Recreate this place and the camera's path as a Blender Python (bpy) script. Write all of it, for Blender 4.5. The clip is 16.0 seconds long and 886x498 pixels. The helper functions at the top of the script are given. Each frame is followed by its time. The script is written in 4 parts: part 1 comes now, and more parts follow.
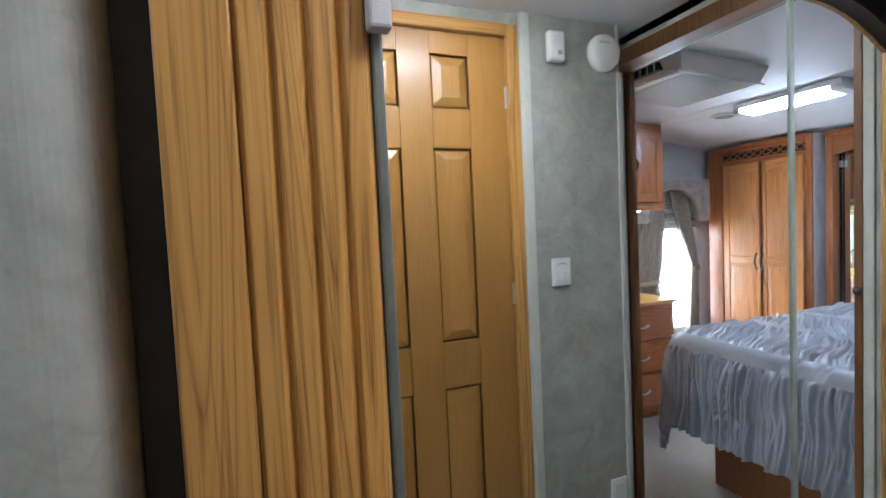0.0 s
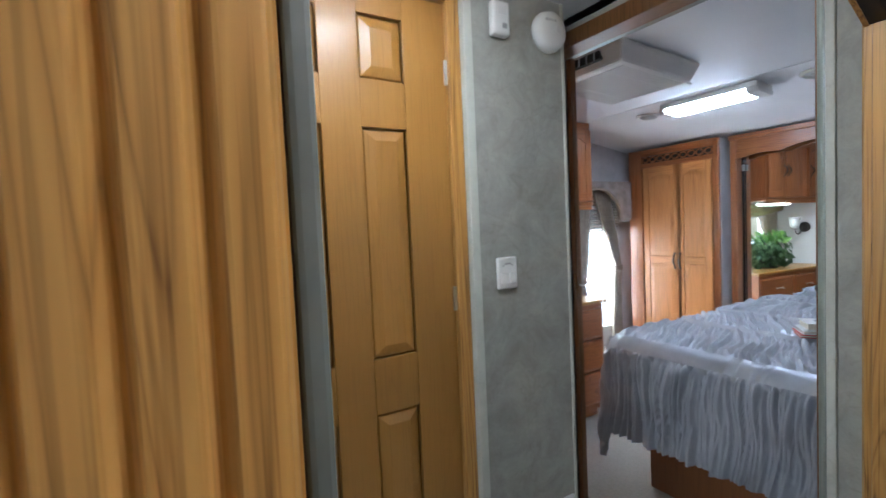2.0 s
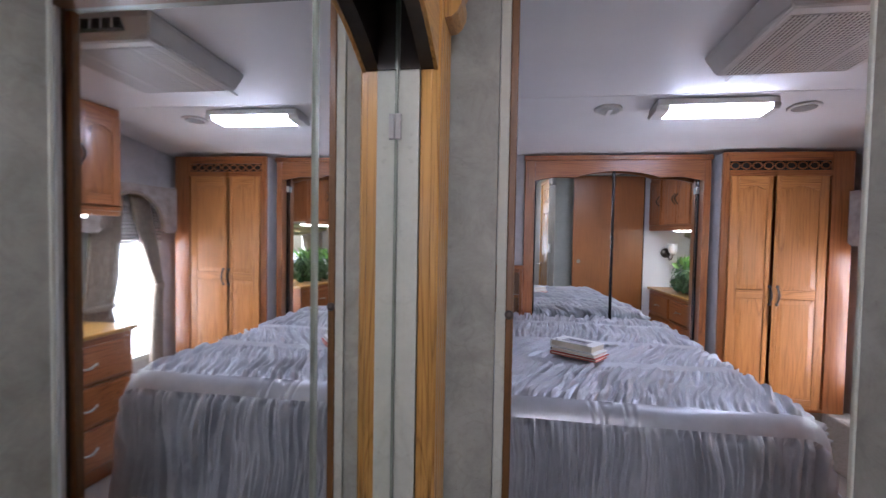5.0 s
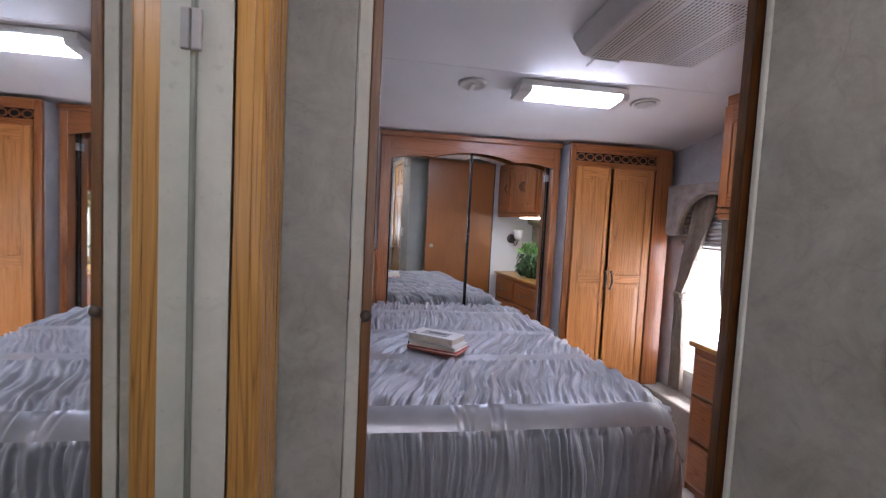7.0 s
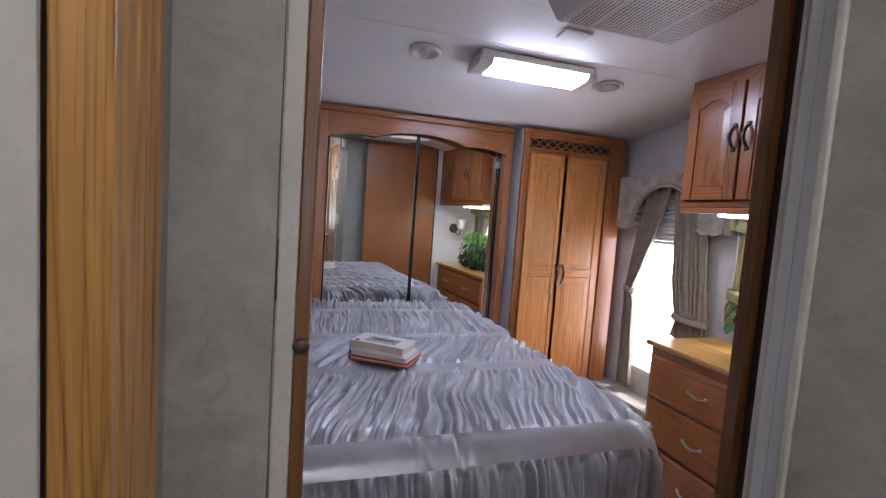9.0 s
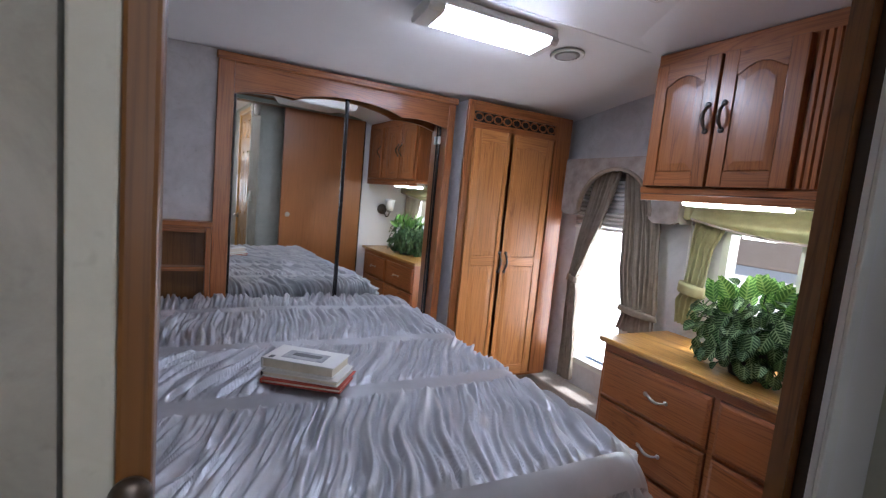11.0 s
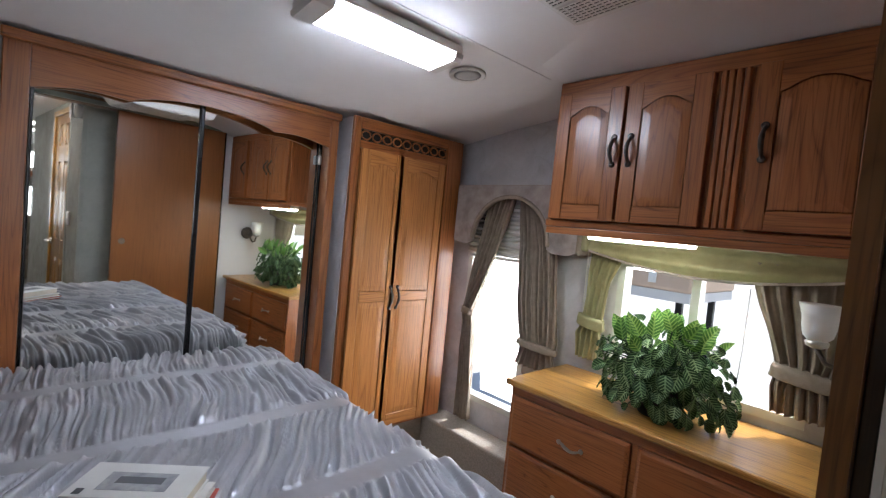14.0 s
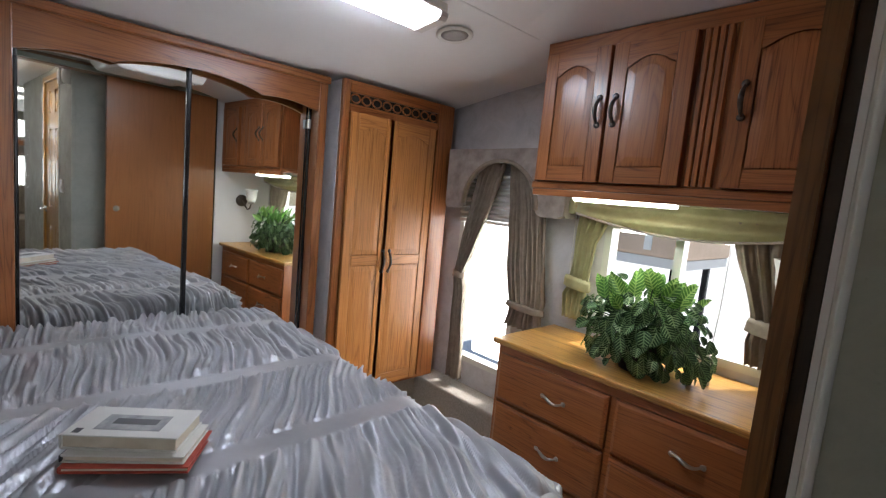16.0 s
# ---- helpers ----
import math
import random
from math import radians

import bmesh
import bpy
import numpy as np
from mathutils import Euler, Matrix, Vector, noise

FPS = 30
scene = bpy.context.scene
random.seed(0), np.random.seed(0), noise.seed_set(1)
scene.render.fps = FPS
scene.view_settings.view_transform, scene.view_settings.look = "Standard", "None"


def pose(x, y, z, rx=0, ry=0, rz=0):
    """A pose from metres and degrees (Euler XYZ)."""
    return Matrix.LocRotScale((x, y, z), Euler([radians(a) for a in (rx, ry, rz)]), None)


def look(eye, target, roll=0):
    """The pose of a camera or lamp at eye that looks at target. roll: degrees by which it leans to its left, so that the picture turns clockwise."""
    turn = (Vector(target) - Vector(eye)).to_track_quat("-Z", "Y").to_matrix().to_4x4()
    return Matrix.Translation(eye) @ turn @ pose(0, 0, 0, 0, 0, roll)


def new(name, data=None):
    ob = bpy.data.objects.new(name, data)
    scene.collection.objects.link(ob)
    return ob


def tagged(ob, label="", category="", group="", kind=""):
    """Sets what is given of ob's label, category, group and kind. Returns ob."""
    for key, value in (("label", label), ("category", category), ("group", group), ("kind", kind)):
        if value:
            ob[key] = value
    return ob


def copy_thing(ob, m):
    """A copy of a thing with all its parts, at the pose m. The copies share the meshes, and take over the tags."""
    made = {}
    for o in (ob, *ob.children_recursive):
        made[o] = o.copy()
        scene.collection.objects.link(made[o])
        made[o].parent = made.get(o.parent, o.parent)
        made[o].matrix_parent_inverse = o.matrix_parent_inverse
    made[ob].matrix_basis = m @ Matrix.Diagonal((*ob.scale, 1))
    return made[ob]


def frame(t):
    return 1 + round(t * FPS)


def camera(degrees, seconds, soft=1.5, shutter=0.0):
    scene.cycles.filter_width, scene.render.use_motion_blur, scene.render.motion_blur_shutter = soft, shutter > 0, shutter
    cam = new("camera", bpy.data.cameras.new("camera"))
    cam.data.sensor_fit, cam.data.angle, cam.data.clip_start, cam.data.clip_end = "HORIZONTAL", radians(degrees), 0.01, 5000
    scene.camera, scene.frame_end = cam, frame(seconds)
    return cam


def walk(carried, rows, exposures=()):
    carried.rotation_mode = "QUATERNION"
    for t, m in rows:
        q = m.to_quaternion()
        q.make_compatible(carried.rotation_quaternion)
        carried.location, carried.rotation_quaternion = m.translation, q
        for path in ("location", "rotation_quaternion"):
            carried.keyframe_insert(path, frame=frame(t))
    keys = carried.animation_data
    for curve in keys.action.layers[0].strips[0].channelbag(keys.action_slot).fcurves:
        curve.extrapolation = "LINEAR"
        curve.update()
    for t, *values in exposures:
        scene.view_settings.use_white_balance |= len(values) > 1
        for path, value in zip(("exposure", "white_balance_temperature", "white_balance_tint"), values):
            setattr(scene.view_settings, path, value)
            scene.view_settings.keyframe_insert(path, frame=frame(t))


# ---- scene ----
cam = camera(87.5, 16.0, soft=1.2, shutter=0.3)
EXPOSURES = [(0.0, 0.8, 5250, 9), (3.0, 0.6, 5350, 12), (5.0, 0.42, 5600, 22), (8.0, 0.2, 5850, 23), (11.0, 0.15, 5750, 16), (14.5, 0.03, 6150, 12), (16.0, 0.05, 6250, 11)]
PATH = [
    (0, (0.13, -0.212, 1.288), (0.824, 1.661, 1.188), -2.7),
    (0.5, (0.14, -0.156, 1.284), (0.798, 1.728, 1.159), -2.8),
    (1, (0.151, -0.109, 1.276), (0.845, 1.763, 1.159), -2.9),
    (1.5, (0.165, -0.036, 1.268), (1.022, 1.767, 1.161), -2.7),
    (2, (0.181, 0.011, 1.264), (1.187, 1.736, 1.164), -2.6),
    (2.5, (0.207, 0.041, 1.263), (1.356, 1.675, 1.176), -2.0),
    (3, (0.225, 0.063, 1.267), (1.606, 1.508, 1.198), -1.2),
    (3.5, (0.25, 0.063, 1.267), (1.888, 1.209, 1.224), -0.7),
    (4, (0.273, 0.051, 1.278), (2.087, 0.89, 1.242), -0.2),
    (4.5, (0.313, 0.044, 1.271), (2.231, 0.609, 1.217), 0.4),
    (5, (0.384, 0.042, 1.27), (2.358, 0.359, 1.198), 1.0),
    (5.2, (0.409, 0.038, 1.271), (2.394, 0.267, 1.192), 1.1),
    (7.3, (0.682, 0.064, 1.253), (2.64, -0.321, 1.124), 3.0),
    (7.5, (0.706, 0.065, 1.251), (2.656, -0.358, 1.113), 3.1),
    (7.7, (0.734, 0.067, 1.255), (2.674, -0.393, 1.095), 3.5),
    (8, (0.774, 0.075, 1.247), (2.701, -0.436, 1.094), 3.6),
    (10.3, (1.101, 0.043, 1.27), (2.944, -0.701, 1.051), 5.2),
    (10.5, (1.137, 0.038, 1.262), (2.961, -0.751, 1.042), 5.3),
    (11, (1.209, 0.025, 1.258), (2.975, -0.888, 1.039), 5.4),
    (11.5, (1.27, 0.017, 1.264), (2.967, -1.021, 1.062), 5.2),
    (12, (1.305, 0.013, 1.265), (2.944, -1.118, 1.08), 5.4),
    (12.5, (1.347, 0.004, 1.273), (2.943, -1.193, 1.12), 5.8),
    (13, (1.385, -0.016, 1.28), (2.966, -1.232, 1.15), 5.9),
    (13.5, (1.443, -0.033, 1.301), (2.981, -1.306, 1.177), 5.4),
    (14, (1.479, -0.043, 1.309), (2.944, -1.401, 1.211), 5.5),
    (14.5, (1.479, -0.047, 1.306), (2.894, -1.457, 1.204), 5.4),
    (15, (1.464, -0.053, 1.299), (2.857, -1.481, 1.159), 5.1),
    (15.5, (1.441, -0.054, 1.296), (2.85, -1.461, 1.106), 4.9),
    (16, (1.426, -0.053, 1.284), (2.873, -1.415, 1.06), 5.3),
]
walk(cam, [(t, look(eye, target, roll)) for t, eye, target, roll in PATH], exposures=EXPOSURES)

# ---- world, sun and lamps ----
world = bpy.data.worlds.new("sky")
scene.world = world
world.use_nodes = True
wn = world.node_tree
sky = wn.nodes.new("ShaderNodeTexSky")
sky.sky_type, sky.sun_disc = "NISHITA", False
sky.sun_elevation, sky.sun_rotation = radians(58), radians(200)
wn.links.new(sky.outputs[0], wn.nodes["Background"].inputs[0])
wn.nodes["Background"].inputs[1].default_value = 0.15

sun_data = bpy.data.lights.new("sun", "SUN")
sun_data.energy, sun_data.angle, sun_data.color = 5.0, radians(0.5), (1.0, 0.95, 0.87)
sun = new("sun", sun_data)
sun.matrix_world = look((2.0, -8.0, 12.0), (2.9, -1.9, 0.9))


def area_lamp(name, eye, target, sx, sy, power, color):
    d = bpy.data.lights.new(name, "AREA")
    d.shape, d.size, d.size_y, d.energy, d.color = "RECTANGLE", sx, sy, power, color
    ob = new(name, d)
    ob.matrix_world = look(eye, target)
    return ob


# daylight through the two bedroom windows and from the living-area windows
area_lamp("window_light", (2.98, -1.93, 0.92), (2.98, 0.0, 0.7), 0.36, 1.0, 9, (1.0, 0.98, 0.96))
area_lamp("window_light", (2.05, -1.945, 1.235), (2.05, -1.2, 0.55), 0.62, 0.08, 6, (1.0, 0.99, 0.96))
area_lamp("window_light", (-3.9, 0.2, 1.2), (0.0, 0.1, 1.2), 1.4, 0.8, 1.5, (1.0, 0.97, 0.9))

# ---- materials ----


def mat_base(name, color=(0.5, 0.5, 0.5), rough=0.6, metal=0.0, spec=0.5):
    m = bpy.data.materials.new(name)
    m.use_nodes = True
    b = m.node_tree.nodes["Principled BSDF"]
    b.inputs["Base Color"].default_value = (*color, 1)
    b.inputs["Roughness"].default_value = rough
    b.inputs["Metallic"].default_value = metal
    b.inputs["Specular IOR Level"].default_value = spec
    return m, m.node_tree, b


def coords(nt, scale=(1, 1, 1), randomize=True):
    tc = nt.nodes.new("ShaderNodeTexCoord")
    mp = nt.nodes.new("ShaderNodeMapping")
    mp.inputs["Scale"].default_value = scale
    if randomize:
        oi = nt.nodes.new("ShaderNodeObjectInfo")
        mul = nt.nodes.new("ShaderNodeVectorMath")
        mul.operation = "MULTIPLY_ADD"
        mul.inputs[1].default_value = (3.7, 5.1, 4.3)
        nt.links.new(oi.outputs["Random"], mul.inputs[0])
        nt.links.new(tc.outputs["Object"], mul.inputs[2])
        nt.links.new(mul.outputs[0], mp.inputs["Vector"])
    else:
        nt.links.new(tc.outputs["Object"], mp.inputs["Vector"])
    return mp.outputs["Vector"]


def noise_tex(nt, vec, scale, detail=4.0, rough=0.6, distort=0.0):
    n = nt.nodes.new("ShaderNodeTexNoise")
    n.inputs["Scale"].default_value = scale
    n.inputs["Detail"].default_value = detail
    n.inputs["Roughness"].default_value = rough
    n.inputs["Distortion"].default_value = distort
    nt.links.new(vec, n.inputs["Vector"])
    return n.outputs["Fac"]


def ramp(nt, fac, stops):
    r = nt.nodes.new("ShaderNodeValToRGB")
    e = r.color_ramp.elements
    while len(e) < len(stops):
        e.new(0.5)
    for k, (p, c) in enumerate(stops):
        e[k].position, e[k].color = p, (*c, 1)
    nt.links.new(fac, r.inputs["Fac"])
    return r.outputs["Color"]


def mix(nt, a, b, fac, mode="MIX"):
    m = nt.nodes.new("ShaderNodeMix")
    m.data_type, m.blend_type = "RGBA", mode
    for sock, val in ((m.inputs["Factor"], fac), (m.inputs["A"], a), (m.inputs["B"], b)):
        if isinstance(val, (int, float)):
            sock.default_value = val
        elif isinstance(val, tuple):
            sock.default_value = (*val, 1)
        else:
            nt.links.new(val, sock)
    return m.outputs["Result"]


def bump(nt, b, height, strength=0.3, distance=0.002):
    n = nt.nodes.new("ShaderNodeBump")
    n.inputs["Strength"].default_value, n.inputs["Distance"].default_value = strength, distance
    nt.links.new(height, n.inputs["Height"])
    nt.links.new(n.outputs["Normal"], b.inputs["Normal"])


def oak(name, axis, dark, mid, light, rough=0.32, grain=0.42):
    """Open-grained oak: long cathedral bands, fine pores along the grain."""
    m, nt, b = mat_base(name, mid, rough)
    stretch = [10.0, 10.0, 10.0]
    stretch["xyz".index(axis)] = 0.5
    v = coords(nt, tuple(stretch))
    broad = noise_tex(nt, v, 1.0, 2, 0.45, 0.9)
    wave = nt.nodes.new("ShaderNodeMath")
    wave.operation = "MULTIPLY"
    wave.inputs[1].default_value = 27.0
    nt.links.new(broad, wave.inputs[0])
    fract = nt.nodes.new("ShaderNodeMath")
    fract.operation = "PINGPONG"
    fract.inputs[1].default_value = 1.0
    nt.links.new(wave.outputs[0], fract.inputs[0])
    fine = [230.0, 230.0, 230.0]
    fine["xyz".index(axis)] = 4.0
    pores = noise_tex(nt, coords(nt, tuple(fine)), 1.0, 2, 0.6)
    c1 = ramp(nt, fract.outputs[0], [(0.0, dark), (0.16, mid), (0.6, light), (1.0, mid)])
    c2 = ramp(nt, pores, [(0.36, tuple(x * grain for x in mid)), (0.48, light)])
    col = mix(nt, c1, c2, 0.42)
    tone = ramp(nt, noise_tex(nt, coords(nt, (2.2, 2.2, 1.2)), 1.0, 2), [(0.3, (0.82, 0.8, 0.78)), (0.7, (1.08, 1.06, 1.04))])
    col = mix(nt, col, tone, 1.0, "MULTIPLY")
    nt.links.new(col, b.inputs["Base Color"])
    bump(nt, b, pores, 0.12, 0.001)
    b.inputs["Coat Weight"].default_value, b.inputs["Coat Roughness"].default_value = 0.25, 0.22
    return m


MID = (0.22, 0.075, 0.020), (0.47, 0.185, 0.048), (0.57, 0.25, 0.075)
OAK = (0.17, 0.072, 0.014), (0.42, 0.205, 0.044), (0.55, 0.30, 0.074)
CHERRY = (0.13, 0.038, 0.012), (0.325, 0.110, 0.031), (0.41, 0.152, 0.047)
oak_z, oak_x, oak_y = (oak("golden_oak_" + a, a, *OAK) for a in "zxy")
red_z, red_x, red_y = (oak("red_oak_" + a, a, *CHERRY) for a in "zxy")
mid_z, mid_x, mid_y = (oak("mid_oak_" + a, a, *MID) for a in "zxy")
door_wood = oak("door_veneer", "z", (0.31, 0.150, 0.024), (0.35, 0.172, 0.029), (0.365, 0.180, 0.032), 0.42, 0.82)
slab_wood = oak("slab_veneer", "z", (0.26, 0.095, 0.026), (0.31, 0.118, 0.034), (0.34, 0.130, 0.038), 0.38, 0.75)
jamb_wood = oak("jamb_wood", "z", (0.10, 0.042, 0.010), (0.165, 0.072, 0.018), (0.20, 0.090, 0.025), 0.4)
# Near-black brown standing for the shade in the doorway slot.
slot_shade_mat = oak("slot_shade_brown", "z", (0.018, 0.009, 0.004), (0.032, 0.016, 0.007), (0.045, 0.022, 0.010), 0.4)


def papered(name, low, high, rough=0.7):
    """Vinyl wallpaper with a plaster-like print: broad clouds and thin creases."""
    m, nt, b = mat_base(name, high, rough, 0, 0.3)
    v = coords(nt, randomize=False)
    clouds = noise_tex(nt, v, 8.0, 8, 0.72, 0.5)
    col = ramp(nt, clouds, [(0.3, low), (0.62, high)])
    crease = nt.nodes.new("ShaderNodeTexVoronoi")
    crease.feature = "DISTANCE_TO_EDGE"
    crease.inputs["Scale"].default_value = 7.0
    warp = nt.nodes.new("ShaderNodeVectorMath")
    warp.operation = "MULTIPLY_ADD"
    wn2 = nt.nodes.new("ShaderNodeTexNoise")
    wn2.inputs["Scale"].default_value = 9.0
    nt.links.new(v, wn2.inputs["Vector"])
    warp.inputs[1].default_value = (0.25, 0.25, 0.25)
    nt.links.new(wn2.outputs["Color"], warp.inputs[0])
    nt.links.new(v, warp.inputs[2])
    nt.links.new(warp.outputs[0], crease.inputs["Vector"])
    line = ramp(nt, crease.outputs["Distance"], [(0.0, (0.91, 0.905, 0.89)), (0.05, (1, 1, 1))])
    speck = ramp(nt, noise_tex(nt, v, 60, 2), [(0.25, (0.8, 0.8, 0.78)), (0.36, (1, 1, 1))])
    some = ramp(nt, noise_tex(nt, v, 3.2, 2), [(0.45, (0, 0, 0)), (0.6, (1, 1, 1))])
    col = mix(nt, col, mix(nt, (1, 1, 1), line, some), 1.0, "MULTIPLY")
    col = mix(nt, col, speck, 0.6, "MULTIPLY")
    nt.links.new(col, b.inputs["Base Color"])
    bump(nt, b, noise_tex(nt, v, 120, 3), 0.12, 0.001)
    return m


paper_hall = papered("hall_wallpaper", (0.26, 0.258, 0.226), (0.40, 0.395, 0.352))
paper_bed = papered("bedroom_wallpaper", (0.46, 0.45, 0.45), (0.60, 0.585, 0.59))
paper_trim = papered("trim_wallpaper", (0.47, 0.48, 0.42), (0.56, 0.57, 0.50))


def plain(name, low, high, rough, scale=8.0, bumps=0.1, bump_scale=80.0, metal=0.0, spec=0.5):
    m, nt, b = mat_base(name, high, rough, metal, spec)
    v = coords(nt)
    nt.links.new(ramp(nt, noise_tex(nt, v, scale, 5), [(0.32, low), (0.66, high)]), b.inputs["Base Color"])
    if bumps:
        bump(nt, b, noise_tex(nt, v, bump_scale, 3), bumps, 0.001)
    return m


ceiling_mat = plain("ceiling_vinyl", (0.76, 0.75, 0.75), (0.82, 0.81, 0.81), 0.6, 2.0, 0.15, 220)
plastic = plain("white_plastic", (0.72, 0.71, 0.67), (0.78, 0.77, 0.74), 0.35, 6, 0.02)
ac_plastic = plain("ac_plastic", (0.68, 0.665, 0.645), (0.74, 0.725, 0.70), 0.38, 6, 0.02)
grille_gray = plain("grille_gray", (0.36, 0.35, 0.34), (0.42, 0.41, 0.40), 0.55, 30, 0.1)
black = plain("black_recess", (0.008, 0.008, 0.008), (0.02, 0.018, 0.016), 0.6)
# Near-black brown for dark linings and for fills that stand for shade.
dark_fill = plain("dark_wood_and_shade", (0.020, 0.012, 0.008), (0.045, 0.028, 0.018), 0.45, 12, 0.1)
dark_metal = plain("dark_metal", (0.015, 0.015, 0.016), (0.03, 0.03, 0.032), 0.25, 8, 0.0, metal=0.6)
chrome = plain("chrome", (0.75, 0.75, 0.76), (0.82, 0.82, 0.82), 0.12, 8, 0.0, metal=1.0)
nickel = plain("brushed_nickel", (0.42, 0.41, 0.39), (0.52, 0.51, 0.49), 0.3, 30, 0.0, metal=1.0)
pewter = plain("aged_pewter", (0.075, 0.060, 0.050), (0.15, 0.125, 0.105), 0.36, 60, 0.1, metal=0.8)
carpet = plain("carpet", (0.24, 0.215, 0.185), (0.36, 0.33, 0.29), 0.95, 150, 1.0, 260)
curtain_mat = plain("curtain_cloth", (0.23, 0.185, 0.14), (0.31, 0.255, 0.20), 0.75, 30, 0.25, 300)
green_cloth = plain("olive_cloth", (0.27, 0.25, 0.12), (0.36, 0.335, 0.175), 0.7, 14, 0.25, 300)
valance_cloth = plain("marbled_cloth", (0.25, 0.21, 0.185), (0.43, 0.37, 0.33), 0.75, 16, 0.25, 200)
pvc = plain("window_frame_white", (0.58, 0.60, 0.55), (0.66, 0.68, 0.63), 0.4, 8, 0.0)
sheet_cloth = plain("mattress_cloth", (0.5, 0.5, 0.5), (0.6, 0.6, 0.6), 0.8, 40, 0.2)
strip_green = plain("mirror_edge", (0.20, 0.225, 0.185), (0.28, 0.31, 0.26), 0.35, 8, 0.0, metal=0.3)
edge_gray = plain("edge_strip_gray", (0.10, 0.11, 0.09), (0.15, 0.16, 0.135), 0.45, 8, 0.0)
paper_white = plain("book_pages", (0.56, 0.50, 0.40), (0.68, 0.62, 0.52), 0.8, 20, 0.3, 500)
cover_white = plain("white_cover", (0.62, 0.62, 0.60), (0.70, 0.70, 0.68), 0.4, 9, 0.03)
cover_red = plain("red_cover", (0.36, 0.045, 0.025), (0.45, 0.065, 0.035), 0.5, 30, 0.2)
cover_dark = plain("dark_cover", (0.02, 0.022, 0.028), (0.035, 0.037, 0.045), 0.4, 9, 0.03)
cover_gray = plain("cover_picture", (0.16, 0.17, 0.19), (0.36, 0.36, 0.37), 0.4, 40, 0.02)
pot_mat = plain("dark_pot", (0.012, 0.011, 0.010), (0.03, 0.027, 0.023), 0.5, 30, 0.2)
tan_outside = plain("tan_siding", (0.56, 0.41, 0.29), (0.64, 0.48, 0.36), 0.8, 3, 0.0)
pale_ground = plain("pale_ground", (0.66, 0.64, 0.61), (0.76, 0.74, 0.71), 0.9, 1.0, 0.0)
upholstery = plain("tan_upholstery", (0.22, 0.17, 0.12), (0.3, 0.24, 0.18), 0.8, 20, 0.2)


def mirror_material(name, tint):
    m, nt, b = mat_base(name, tint, 0.015, 1.0)
    nt.links.new(ramp(nt, noise_tex(nt, coords(nt), 3.0, 4), [(0.3, (0.010,) * 3), (0.75, (0.03,) * 3)]), b.inputs["Roughness"])
    return m


mirror_mat = mirror_material("mirror_glass", (0.90, 0.92, 0.905))

glass_mat, gnt, gb = mat_base("window_glass", (0.95, 0.97, 0.96), 0.02)
gb.inputs["Transmission Weight"].default_value, gb.inputs["IOR"].default_value = 1.0, 1.01


def satin(name):
    """Silver-taupe satin with a strong sheen."""
    m, nt, b = mat_base(name, (0.42, 0.40, 0.40), 0.37, 0.42)
    v = coords(nt, randomize=False)
    col = ramp(nt, noise_tex(nt, v, 5, 4), [(0.3, (0.325, 0.33, 0.355)), (0.7, (0.47, 0.48, 0.52))])
    nt.links.new(col, b.inputs["Base Color"])
    bump(nt, b, noise_tex(nt, v, 260, 2), 0.08, 0.0006)
    b.inputs["Sheen Weight"].default_value, b.inputs["Sheen Roughness"].default_value = 0.12, 0.4
    return m


satin_mat = satin("satin")


def glowing(name, color, strength):
    m, nt, b = mat_base(name, (0.8, 0.8, 0.8), 0.4)
    b.inputs["Emission Color"].default_value = (*color, 1)
    b.inputs["Emission Strength"].default_value = strength
    return m


tube_glow = glowing("fluorescent_diffuser", (0.84, 0.90, 1.0), 35.0)
under_glow = glowing("under_cabinet_tube", (0.97, 1.0, 0.86), 20.0)
hall_glow = glowing("hall_lamp_diffuser", (1.0, 0.97, 0.92), 34.0)
living_glow = glowing("living_lamp_diffuser", (1.0, 0.97, 0.9), 3.5)
day_glow = glowing("daylight_beyond", (0.98, 1.0, 1.0), 5.0)


